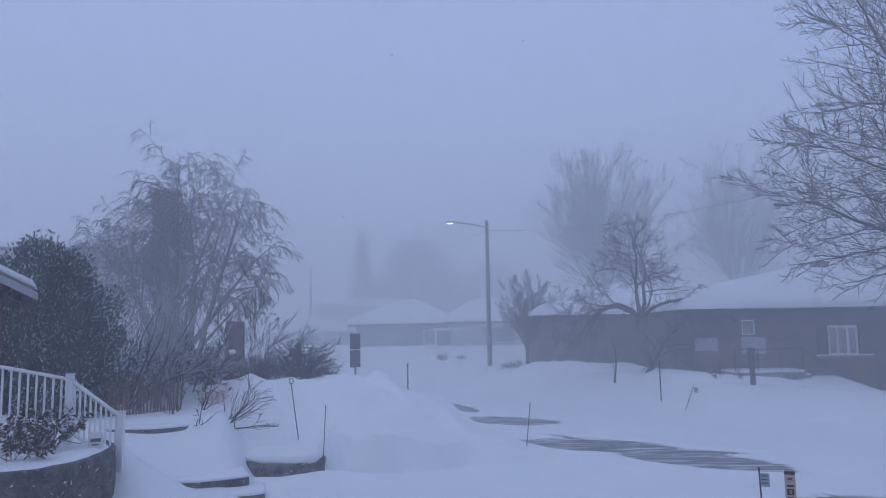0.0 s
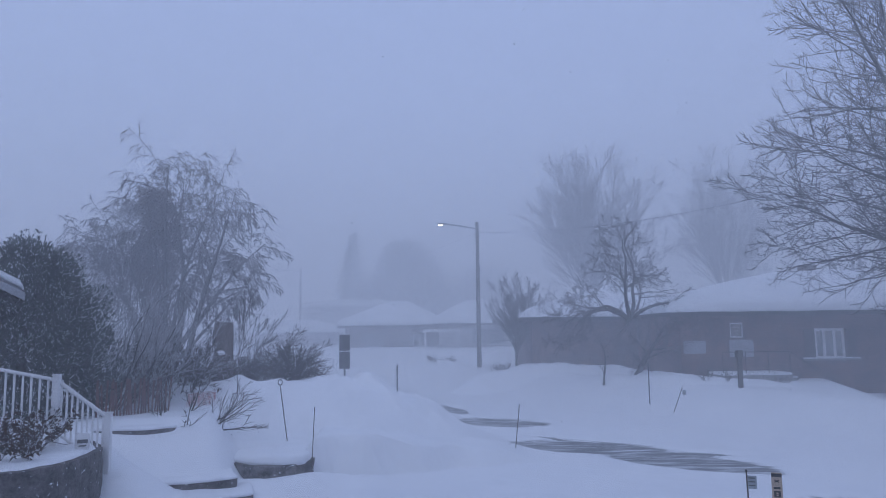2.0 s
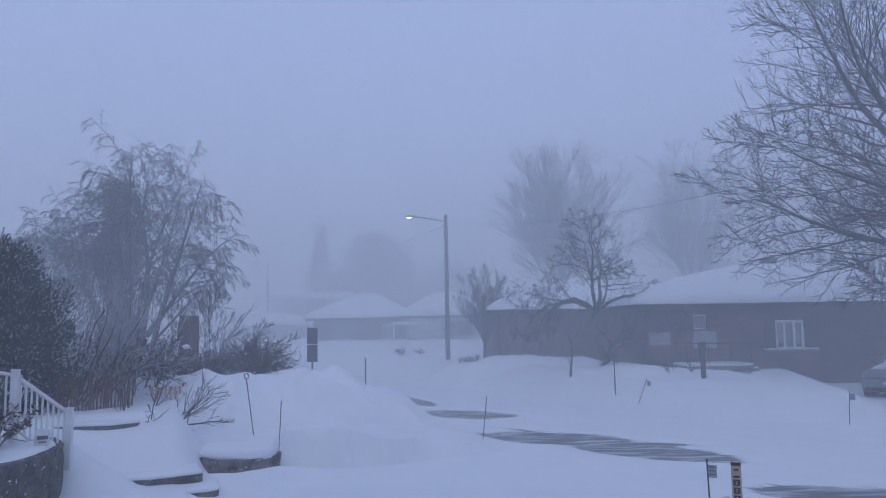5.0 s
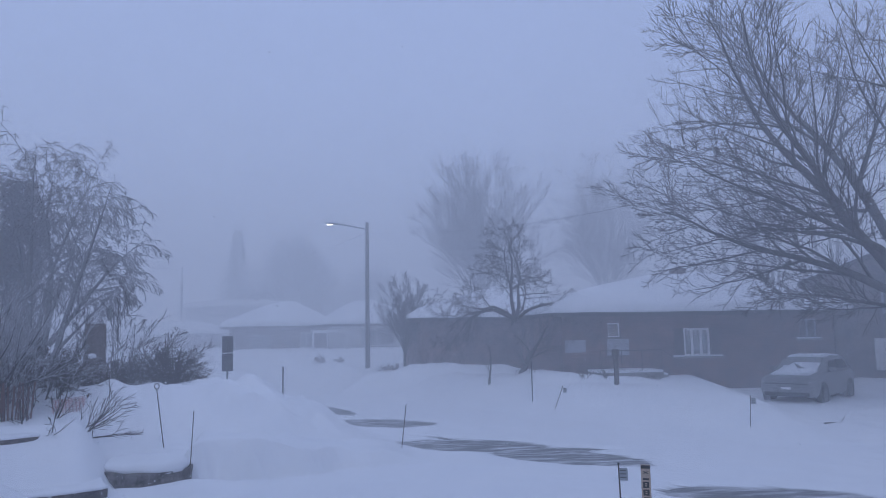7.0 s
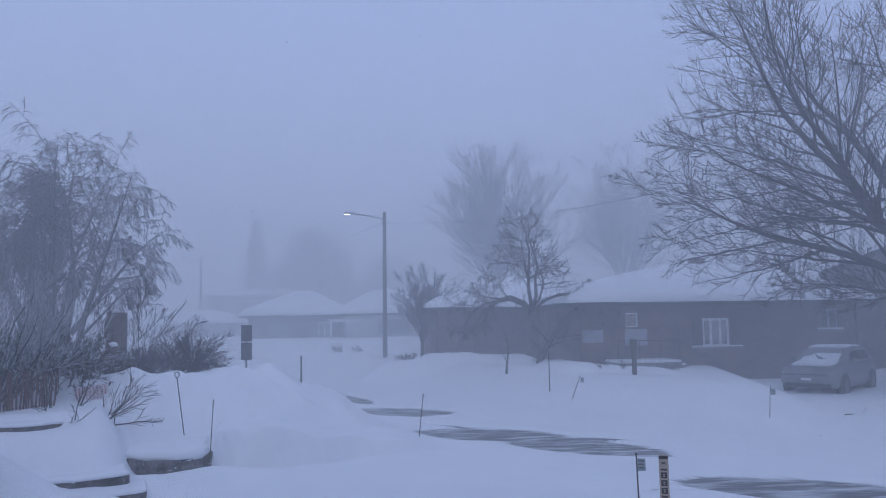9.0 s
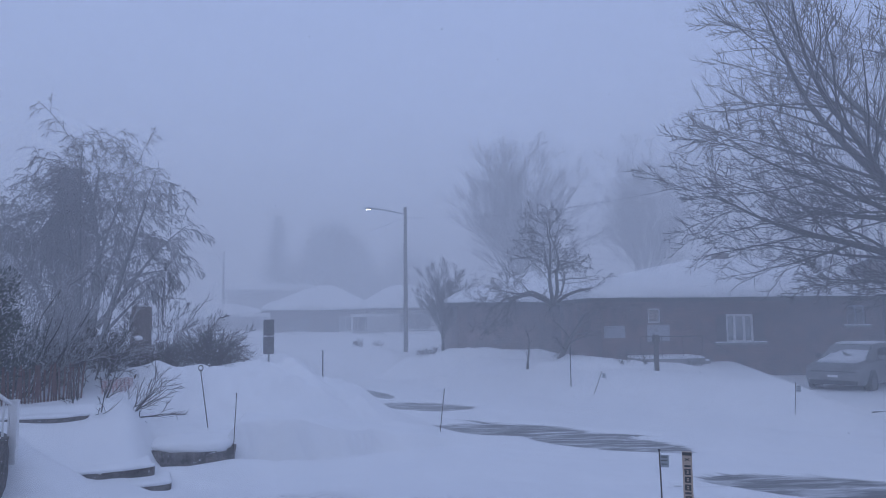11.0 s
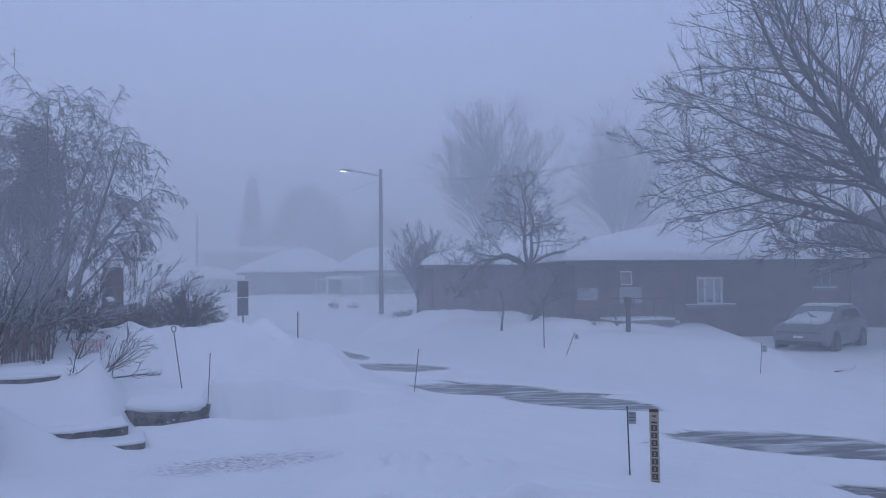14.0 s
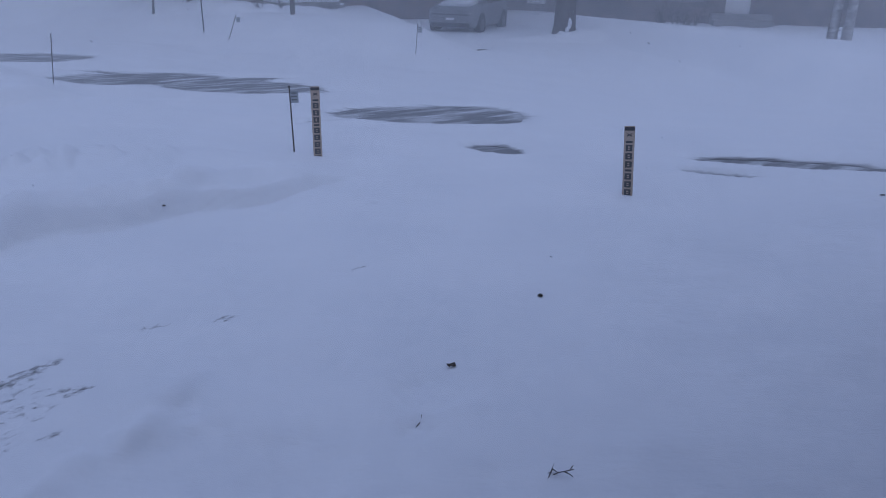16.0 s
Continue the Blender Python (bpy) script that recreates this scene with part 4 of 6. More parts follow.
stake(18.3, 24.5, -0.0719, -0.0835, 0.012, "short leaning stake with a little flag", M_STAKE, lean=0.25, flag=True)
stake(31.85, 20.3, -0.083, -0.1084, 0.009, "thin stake with a small printed flag by the drive", M_STAKE, lean=0.1, flag=True)
stake(6.0, 17.0, -0.095, -0.158, 0.010, "thin brown stake at the road edge", M_STAKE, lean=0.4)
stake(-3.1, 3.0, -0.373, -0.90, 0.0072, "black fibreglass driveway stake leaning slightly", M_BLACK, lean=-3.16)


def marker(az, d, base_tan, top_tan, lean, turn, label):
    """A flat snow-plough marker board; its number is shown as plain bars."""
    b = polar(az, d, 2.75 + base_tan * d)
    h = (top_tan - base_tan) * d
    root = empty("plough_marker", Matrix.Translation(b) @ pose(0, 0, 0, 0, lean, turn), label, "snow marker", "plough markers")
    part("board", box((-0.06, -0.008, -0.4), (0.06, 0.008, h), 0.004), M_YELLOW, root)
    bm = box((-0.058, -0.012, h - 0.05), (0.058, -0.0085, h - 0.01))
    part("band", bm, M_INK, root, "black top band")
    bm = bmesh.new()
    for sx in (-1, 1):
        add_box(bm, (-0.03, -0.012, -0.006), (0.03, -0.0085, 0.006), rot=pose(0, 0, 0, 0, sx * 28, 0))
    bmesh.ops.transform(bm, matrix=Matrix.Translation((0, 0, h - 0.1)), verts=bm.verts)
    part("emblem", bm, M_INK, root, "dark peaked emblem")
    z = h - 0.17
    k = 0
    while z > 0.03:
        tall = 0.075 if k not in (0, 4) else 0.025
        bm = box((-0.038, -0.012, z - tall), (0.038, -0.0085, z), 0.003)
        part("bar", bm, M_INK, root)
        if tall > 0.05:
            part("bar", box((-0.012, -0.0135, z - tall + 0.018), (0.012, -0.0125, z - tall + 0.032)), M_YELLOW, root)
            part("bar", box((-0.012, -0.0135, z - 0.032), (0.012, -0.0125, z - 0.018)), M_YELLOW, root)
        z -= tall + 0.022
        k += 1
    return root


marker(24.39, 10.0, -0.2727, -0.1726, 0.0, -24, "yellow and black snow-plough marker board beside the drive")
marker(49.34, 8.6, -0.3194, -0.2164, -3.9, -49, "yellow and black marker board leaning at the drive")

# road sign seen from behind the bank
sp_ = polar(-7.05, 24.0)
sg = empty("road_sign", Matrix.Translation((sp_.x, sp_.y, ground_z(sp_.x, sp_.y))), "grey back of two stacked road signs on a post", "road sign")
zs = 2.75 - ground_z(sp_.x, sp_.y)
part("post", cyl((0, 0, -0.5), (0, 0, zs), 0.03, n=10), M_STEEL, sg)
part("board", box((-0.17, -0.05, zs - 0.47), (0.17, -0.035, zs + 0.04), 0.006), M_SIGN, sg)
part("board", box((-0.17, -0.05, zs - 1.05), (0.17, -0.035, zs - 0.5), 0.006), M_SIGN, sg)


# narrow post in the far bank
gp = polar(22.6, 26.3)
post = empty("garden_post", Matrix.Translation((gp.x, gp.y, ground_z(gp.x, gp.y))), "dark rough wooden post standing in the snow bank", "post")
part("shaft", box((-0.07, -0.07, -0.5), (0.07, 0.07, 0.95), 0.02), M_POLE, post)
part("top", box((-0.11, -0.1, 0.95), (0.11, 0.1, 1.22), 0.03), M_POLE, post)

# ---- the parked car ----
def car(m):
    root = empty("car", m, "grey crossover car dusted with snow, parked in a drive", "car")

    def loft(secs):
        """Cross-sections along x: (x, [(y, z), ...]) of one half, mirrored."""
        bm = bmesh.new()
        rings = []
        for x, half in secs:
            rings.append([bm.verts.new((x, y, z)) for y, z in half] + [bm.verts.new((x, -y, z)) for y, z in reversed(half)])
        n = len(rings[0])
        for a, b in zip(rings, rings[1:]):
            for k in range(n):
                bm.faces.new((a[k], a[(k + 1) % n], b[(k + 1) % n], b[k]))
        bm.faces.new(rings[0])
        bm.faces.new(list(reversed(rings[-1])))
        return bm

    def sec(x, w, lo, belt, top_in=0.08):
        return (x, [(w * 0.86, lo), (w * 0.98, lo + 0.12), (w, (lo + belt) / 2), (w * 0.97, belt - 0.08), (w * 0.9 - top_in, belt)])
    body = loft([sec(0.0, 0.78, 0.42, 0.80), sec(0.12, 0.88, 0.28, 0.93), sec(0.55, 0.93, 0.24, 1.0), sec(1.25, 0.94, 0.24, 1.06), sec(2.2, 0.94, 0.24, 1.09),
                 sec(3.4, 0.94, 0.24, 1.11), sec(4.1, 0.92, 0.26, 1.12), sec(4.45, 0.86, 0.34, 1.08), sec(4.55, 0.78, 0.45, 0.98)])
    body_ob = part("body", body, M_CARPAINT, root, smooth=True)
    cab = loft([(1.15, [(0.82, 1.02), (0.8, 1.05), (0.78, 1.06), (0.5, 1.07)]), (1.95, [(0.85, 1.05), (0.74, 1.40), (0.68, 1.50), (0.4, 1.53)]), (2.8, [(0.86, 1.06), (0.75, 1.44), (0.69, 1.56), (0.4, 1.60)]),
                (3.8, [(0.85, 1.07), (0.74, 1.42), (0.67, 1.53), (0.4, 1.57)]), (4.4, [(0.8, 1.07), (0.76, 1.15), (0.74, 1.17), (0.45, 1.19)])])
    cab_ob = part("cabin", cab, M_CARPAINT, root, smooth=True)
    for s in (1, -1):
        for nm, pts in (("side_window", [(1.75, 0.835, 1.12), (2.65, 0.85, 1.13), (2.65, 0.765, 1.44), (2.05, 0.76, 1.40)]), ("side_window", [(2.75, 0.85, 1.13), (3.7, 0.845, 1.14), (3.5, 0.765, 1.42), (2.75, 0.765, 1.44)])):
            bm = bmesh.new()
            vs = [bm.verts.new((x, s * (y + 0.02), z)) for x, y, z in pts] + [bm.verts.new((x, s * (y - 0.01), z)) for x, y, z in pts]
            for q in ((0, 1, 2, 3), (7, 6, 5, 4), (0, 4, 5, 1), (1, 5, 6, 2), (2, 6, 7, 3), (3, 7, 4, 0)):
                bm.faces.new([vs[i] for i in q])
            part(nm, bm, M_CARGLASS, cab_ob)
        part("mirror", box((1.55, s * 1.0 - 0.1, 1.08), (1.75, s * 1.0 + 0.1, 1.22), 0.03), M_CARPAINT, root)
        part("headlight", box((0.02, s * 0.62 - 0.17, 0.70), (0.16, s * 0.62 + 0.17, 0.80), 0.02), M_LIGHTLENS, body_ob)
        part("tail_light", box((4.46, s * 0.62 - 0.14, 0.82), (4.56, s * 0.62 + 0.14, 0.96), 0.02), M_REDMESH, body_ob)
        for k in (1.9, 2.9):
            part("door_handle", box((k, s * 0.935 - 0.015, 0.86), (k + 0.2, s * 0.935 + 0.02, 0.89), 0.006), M_CARPAINT, body_ob)
        for x in (0.85, 3.65):
            w = new("wheel")
            w.parent = root
            part("tyre", cyl((x, s * 0.74, 0.35), (x, s * 0.95, 0.35), 0.35, n=28), M_TYRE, w, smooth=False)
            part("rim", cyl((x, s * 0.90, 0.35), (x, s * 0.965, 0.35), 0.235, 0.21, 20), M_RIM, w)
            part("arch", cyl((x, s * 0.80, 0.36), (x, s * 0.948, 0.36), 0.41, n=28), M_BLACK, w)
    bm = bmesh.new()
    vs = [bm.verts.new(p) for p in ((1.22, -0.7, 1.085), (1.22, 0.7, 1.085), (1.93, 0.62, 1.50), (1.93, -0.62, 1.50), (1.26, -0.7, 1.06), (1.26, 0.7, 1.06), (1.97, 0.62, 1.475), (1.97, -0.62, 1.475))]
    for q in ((0, 1, 2, 3), (7, 6, 5, 4), (0, 4, 5, 1), (1, 5, 6, 2), (2, 6, 7, 3), (3, 7, 4, 0)):
        bm.faces.new([vs[i] for i in q])
    part("windscreen", bm, M_CARGLASS, cab_ob)
    part("grille", box((-0.02, -0.72, 0.30), (0.06, 0.72, 0.44), 0.02), M_BLACK, body_ob)
    part("light_bar", box((-0.015, -0.7, 0.70), (0.05, 0.7, 0.735), 0.01), M_BLACK, body_ob)
    part("number_plate", box((-0.035, -0.16, 0.53), (-0.022, 0.16, 0.61), 0.003), M_WHITE, body_ob)
    for lo, hi, nm in (((0.35, -0.66, 0.98), (1.7, 0.62, 1.1), "bonnet_snow"), ((1.95, -0.62, 1.53), (3.8, 0.6, 1.62), "roof_snow")):
        bm = box(lo, hi, 0.05)
        bmesh.ops.subdivide_edges(bm, edges=bm.edges, cuts=3, use_grid_fill=True)
        for v in bm.verts:
            v.co.z += 0.05 * noise.noise(v.co * 2.0) + (0.06 * (v.co.x - 0.7) + 0.5 * max(0, v.co.x - 1.25) if nm == "bonnet_snow" else -0.03 * abs(v.co.x - 2.9))
        part(nm, bm, M_SNOW, root, "patch of settled snow", smooth=True)
    return root


cp = polar(34.3, 27.2)
car(pose(cp.x, cp.y, 2.75 - 0.0924 * 27.6 - 0.02, 0, 0, 36))

# the house at the camera's back: out of view, added to darken near snow
own = empty("unseen_own_house", pose(0, 0, 0), "unseen brick house front with a canopy, added to darken the near snow", "house")
part("wall", box((-11, -1.35, -0.2), (11, -1.05, 5.6)), M_BRICK, own)
# overhead slab added out of view to block sky light over the near ground
part("shading_canopy", box((-11.6, -1.05, 3.75), (11.6, 0.55, 3.95), 0.02), M_WHITE, own)
part("eave", box((-11.6, -1.05, 5.3), (11.6, -0.35, 5.55), 0.02), M_WHITE, own)
part("roof", box((-11.6, -9, 5.56), (11.6, -0.35, 5.9), 0.05), M_SNOW, own)


# ---- big maple ----
MAPLE = {"kids": [15, 10, 6], "angle": 39, "wig": 0.085, "rise": [0.02, 0.05, 0.2, 0.3], "shrink": [0.46, 0.46, 0.42], "start": 0.14, "clear": 0.16, "tip": 0.0095, "step": [0.6, 0.4, 0.28, 0.22], "thick": 1, "ratio": 0.46}
mb = polar(42.9, 26.0)
mz = 2.75 - 0.089 * 26
LV, CV, UP = Vector((-0.73, 0.68, 0)), Vector((-0.68, -0.73, 0)), Vector((0, 0, 1))
maple = bare_tree("maple_tree", (mb.x, mb.y, mz), [
    ((0, 0, 2.9), LV * 0.84 + UP * 0.57 + CV * 0.05, 8.4, 0.17),
    ((0, 0, 3.1), LV * 0.76 + UP * 0.68 - CV * 0.15, 10.9, 0.21),
    ((0, 0, 3.4), LV * 0.67 + UP * 0.77 + CV * 0.2, 12.2, 0.21),
    ((0, 0, 3.6), LV * 0.44 + UP * 0.92 - CV * 0.2, 12.4, 0.2),
    ((0, 0, 3.6), UP * 1.0 - LV * 0.15 + CV * 0.25, 10.8, 0.19),
    ((0, 0, 3.2), -LV * 0.8 + UP * 0.75, 9.5, 0.2),
    ((0, 0, 3.5), -LV * 0.35 + UP * 0.9 - CV * 0.4, 9.0, 0.15),
    ((0, 0, 3.4), CV * 0.55 + UP * 0.85 + LV * 0.3, 8.0, 0.14),
    ((0, 0, 2.7), LV * 0.93 + UP * 0.36 + CV * 0.2, 4.6, 0.08),
], MAPLE, "large bare maple spreading over the far lawn, snow on its foot", seed=5)
t = Tubes()
t.add([Vector((0, 0, z)) for z in (-0.4, 0.0, 0.25, 1.0, 2.0, 3.0, 3.7)], [0.48, 0.42, 0.37, 0.34, 0.32, 0.33, 0.28], 14)
t.ob("bole", M_BARK, maple)
bm = bmesh.new()
toward = Vector((-mb.x, -mb.y, 0)).normalized()
side = Vector((toward.y, -toward.x, 0))
for a, z, w, h in ((0.1, 0.02, 0.2, 0.12), (-0.22, 0.34, 0.09, 0.24), (-0.12, 0.14, 0.1, 0.14)):
    c = toward * (0.36 + 0.06 * (z < 0.3)) * math.cos(a * 2.2) + side * 0.36 * math.sin(a * 2.2) + Vector((0, 0, z))
    bmesh.ops.create_icosphere(bm, subdivisions=2, radius=1.0, matrix=Matrix.Translation(c) @ Matrix.Diagonal((w * 0.75, w * 0.75, h * 0.8, 1)))
for v in bm.verts:
    v.co += 0.03 * Vector((noise.noise(v.co * 7), noise.noise(v.co * 7 + Vector((9, 0, 0))), noise.noise(v.co * 7 + Vector((0, 9, 0)))))
part("plastered_snow", bm, M_SNOW, maple, "wind-plastered white snow", smooth=True)

# ---- other bare trees ----
FAR = {"kids": [9, 8, 5], "angle": 36, "wig": 0.08, "rise": [-0.25, 0.1, 0.15], "shrink": 0.46, "start": 0.22, "tip": 0.015, "step": [1.0, 0.6, 0.45], "thick": 0, "ratio": 0.45}
THIN = {**FAR, "kids": [6, 6, 4], "tip": 0.012}


def crown_tree(az, d, z0, ztop, spread, n, label, seed, spec=FAR, r=0.17):
    p = polar(az, d)
    rng = random.Random(seed * 7 + 1)
    hgt = ztop - z0
    stems = []
    for k in range(n):
        a = 6.283 * k / n + rng.random()
        s = spread * rng.uniform(0.15, 1.0)
        stems.append(((0, 0, hgt * 0.16 + rng.random() * 0.8), (s * math.cos(a), s * math.sin(a), 1), hgt * 0.72 * rng.uniform(0.85, 1.05), r * rng.uniform(0.6, 0.9)))
    stems.append(((0, 0, -0.5), (0, 0, 1), hgt * 0.5, r * 1.7))
    return bare_tree("bare_tree", (p.x, p.y, z0), stems, spec, label, seed=seed, group="bare street trees")


def dome_tree(name, az, d, z0, feet, mid, rx, up, down, limbs, twigs, hang, label, seed, twig, r=0.16, fork=0.1, tip=0.008, group="", inner=0.3, category="tree"):
    """A tree with limbs that fan out from its feet and fine twigs that fill a rounded crown, hanging at its skirt."""
    rng = random.Random(seed)
    p = polar(az, d)
    root = empty(name, Matrix.Translation((p.x, p.y, z0)), label, category, group)

    def curve(a, c, b, n, wob):
        return [a.lerp(c, i / n).lerp(c.lerp(b, i / n), i / n) + (Vector((rng.gauss(0, wob), rng.gauss(0, wob), rng.gauss(0, wob))) if 0 < i < n else Vector((0, 0, 0))) for i in range(n + 1)]

    nodes, boles = [], []
    for k in range(limbs):
        a = 2.4 * k + rng.gauss(0, 0.2)
        e = radians(12 + 74 * ((k * 0.618 + 0.3) % 1.0))
        fx, fy = feet[k % len(feet)]
        foot = Vector((fx, fy, -0.4))
        if k < len(feet):
            e = max(e, radians(64))
        else:
            zf = fork * (mid + up) * rng.uniform(0.6, 1.9)
            foot = min(boles[k % len(feet)], key=lambda n: abs(n.z - zf)).copy()
        tgt = Vector((rx * math.cos(e) * math.cos(a), rx * math.cos(e) * math.sin(a), mid + up * math.sin(e))) * 0.86
        tgt.z = max(tgt.z, mid * 0.9)
        ctl = foot.lerp(tgt, 0.5) + Vector((0, 0, 0.14 * (tgt - foot).length)) - Vector((tgt.x, tgt.y, 0)) * 0.12
        pts = curve(foot, ctl, tgt, 12, 0.03)
        t = Tubes()
        rr = r * (1.25 if k < len(feet) else 0.75) * rng.uniform(0.8, 1.15)
        t.add(pts, [rr * (1 - i / 12) ** 0.8 + 0.014 for i in range(13)], 7)
        t.ob("limb", M_BARK, root)
        nodes += pts[4:]
        if k < len(feet):
            boles.append(curve(foot, ctl, tgt, 40, 0.0))
    fine = Tubes()
    for k in range(twigs):
        a = rng.random() * 6.283
        s_ = rng.random()
        e = math.asin(-0.3 + 1.3 * s_)
        rho = rng.uniform(inner, 1.0) ** 0.5 * (1 + 0.05 * math.sin(3 * a + seed) + 0.04 * math.sin(7 * a + 5 * e))
        q = Vector((rx * math.cos(e) * math.cos(a), rx * math.cos(e) * math.sin(a), (up if e > 0 else down) * math.sin(e))) * rho + Vector((0, 0, mid))
        near = min(rng.sample(nodes, min(70, len(nodes))), key=lambda n: (n - q).length + (0.9 if hang else 1.6) * max(0.0, n.z - q.z + (0.6 if hang else 1.2)) + (0.12 * math.hypot(n.x, n.y) if hang else 0.0))
        ln = (q - near).length
        pts = curve(near, near.lerp(q, 0.55) + Vector((0, 0, (0.26 if hang else 0.14) * ln)), q, 7, 0.035)
        out = (q - Vector((0, 0, mid))).normalized()
        if hang:
            h = hang * rng.uniform(0.3, 1.1) * (1.15 - 0.75 * max(0.0, math.sin(e)))
            for i in range(1, 4):
                pts.append(q + Vector((out.x, out.y, 0)) * 0.22 * i * h + Vector((rng.gauss(0, 0.03), rng.gauss(0, 0.03), -h * (i / 3) ** 1.4)))
        n = len(pts)
        fine.add(pts, [tip * (1 + 1.8 * (1 - i / (n - 1))) for i in range(n)], 3)
        for i in range(3, n):
            for _ in range(1 + (i + k) % 2):
                dv = (pts[i] - pts[i - 1]).normalized() + Vector((rng.gauss(0, 0.6), rng.gauss(0, 0.6), rng.gauss(-0.25 if hang else 0.15, 0.5)))
                dv = dv.normalized() * rng.uniform(0.25, 0.6) * (1 if hang else 1.5) * min(1.0, rx / 3.2)
                b = pts[i] + dv * 0.5
                fine.add([pts[i], b, b + dv * 0.5 + Vector((0, 0, -0.12 if hang else 0.05))], [tip, tip * 0.9, tip * 0.7], 3)
    tagged(fine.ob("crown", twig, root), kind="stuff")
    return root


FAN = {"kids": [11, 7, 4], "angle": 29, "wig": 0.07, "rise": [-0.1, 0.12, 0.2], "shrink": [0.42, 0.45, 0.5], "start": 0.2, "clear": 0.2, "tip": 0.014, "step": [0.9, 0.5, 0.4], "thick": 0, "ratio": 0.42}


def fan_tree(name, az, d, z0, ztop, half, n, label, seed, r=0.15, spec=FAN, fork=0.15, group="bare street trees"):
    """A tree whose many limbs rise steeply from one fork and spread into an egg-shaped head."""
    p = polar(az, d)
    rng = random.Random(seed)
    h = ztop - z0
    stems = []
    for k in range(n):
        a, q = 2.4 * k + rng.gauss(0, 0.15), math.sqrt((k + 0.4) / n)
        off = Vector((0, 0, h * (fork + 0.1 * rng.random())))
        end = Vector((q * half * 0.9 * math.cos(a), q * half * 0.9 * math.sin(a), h * (0.36 + 0.56 * math.sqrt(1 - 0.9 * q * q)) * rng.uniform(0.93, 1.03)))
        way = end - off
        way.z *= 1.06
        stems.append((off, way, (end - off).length, r * rng.uniform(0.6, 0.95)))
    root = bare_tree(name, (p.x, p.y, z0), stems, spec, label, seed=seed, group=group)
    t = Tubes()
    t.add([Vector((0, 0, z)) for z in (-0.5, 0.0, h * fork * 0.5, h * (fork + 0.06))], [r * 2.4, r * 2.1, r * 1.7, r * 1.5], 10)
    t.ob("trunk", M_BARK, root)
    return root


fan_tree("bare_tree", 12.7, 55, 1.0, 17.0, 5.7, 22, "tall round-headed bare tree fading into blowing snow", 11, 0.14)
fan_tree("bare_tree", 22.3, 60, 1.0, 17.2, 4.3, 17, "tall narrow bare tree in the haze", 12, 0.15)
crown_tree(30.5, 48, 1.0, 13.5, 0.6, 3, "leaning bare tree behind the bungalow roof", 13, THIN, 0.2)
crown_tree(33.8, 50, 1.0, 15.0, 0.35, 3, "bare tree behind the bungalow", 14, THIN, 0.2)
crown_tree(37.6, 52, 1.0, 15.5, 0.35, 3, "bare tree between the far houses", 15, THIN, 0.2)
SMALL = {"kids": [9, 7, 5], "angle": 30, "wig": 0.08, "rise": [0.1, 0.3, 0.3], "shrink": 0.45, "start": 0.12, "tip": 0.006, "step": [0.4, 0.3, 0.25], "thick": 0, "ratio": 0.45}
fan_tree("bare_tree", 6.35, 36, 1.0, 5.65, 1.4, 12, "small upright bare tree with dense twigs", 16, 0.045, {**SMALL, "kids": [11, 8, 5], "shrink": [0.42, 0.45, 0.5], "angle": 30, "rise": [-0.1, 0.1, 0.2]}, 0.12)

# crooked apple tree
APPLE = {"kids": [7, 6, 6], "angle": 50, "wig": 0.2, "rise": [0.1, 0.2, 0.1], "shrink": 0.5, "start": 0.25, "tip": 0.007, "step": [0.35, 0.3, 0.22], "thick": 1, "ratio": 0.5}
ap = polar(15.0, 30.5)
bare_tree("apple_tree", (ap.x, ap.y, 1.0), [
    ((0, 0, -0.4), (0.02, 0, 1), 3.2, 0.17), ((0, 0, 2.2), (-0.75, 0, 1.0), 3.3, 0.10), ((-0.2, 0, 2.4), (-1.0, 0.1, 0.72), 3.4, 0.085), ((0, 0, 2.3), (-0.2, 0.2, 1), 4.0, 0.1),
    ((0, 0, 2.2), (0.42, 0.1, 1), 4.0, 0.1), ((0.2, 0, 2.4), (1.0, -0.2, 0.85), 3.3, 0.085), ((0, 0, 2.3), (0.25, -0.5, 0.9), 3.4, 0.08), ((0.1, 0, 2.5), (0.85, 0.4, 0.6), 3.0, 0.06), ((-0.3, 0, 2.6), (-1.0, -0.3, 0.35), 2.7, 0.06)],
    {**APPLE, "kids": [9, 7, 4], "angle": 52, "wig": 0.19, "rise": [-0.4, -0.25, -0.15], "shrink": [0.48, 0.5, 0.45], "tip": 0.009}, "crooked spreading bare apple tree on the far lawn", seed=23)
yp = polar(12.9, 29.5)
bare_tree("young_tree", (yp.x, yp.y, 1.05), [((0, 0, -0.4), (0, 0, 1), 1.75, 0.06)], {**APPLE, "kids": [4, 2]}, "slim young bare tree wrapped at its foot", seed=22)

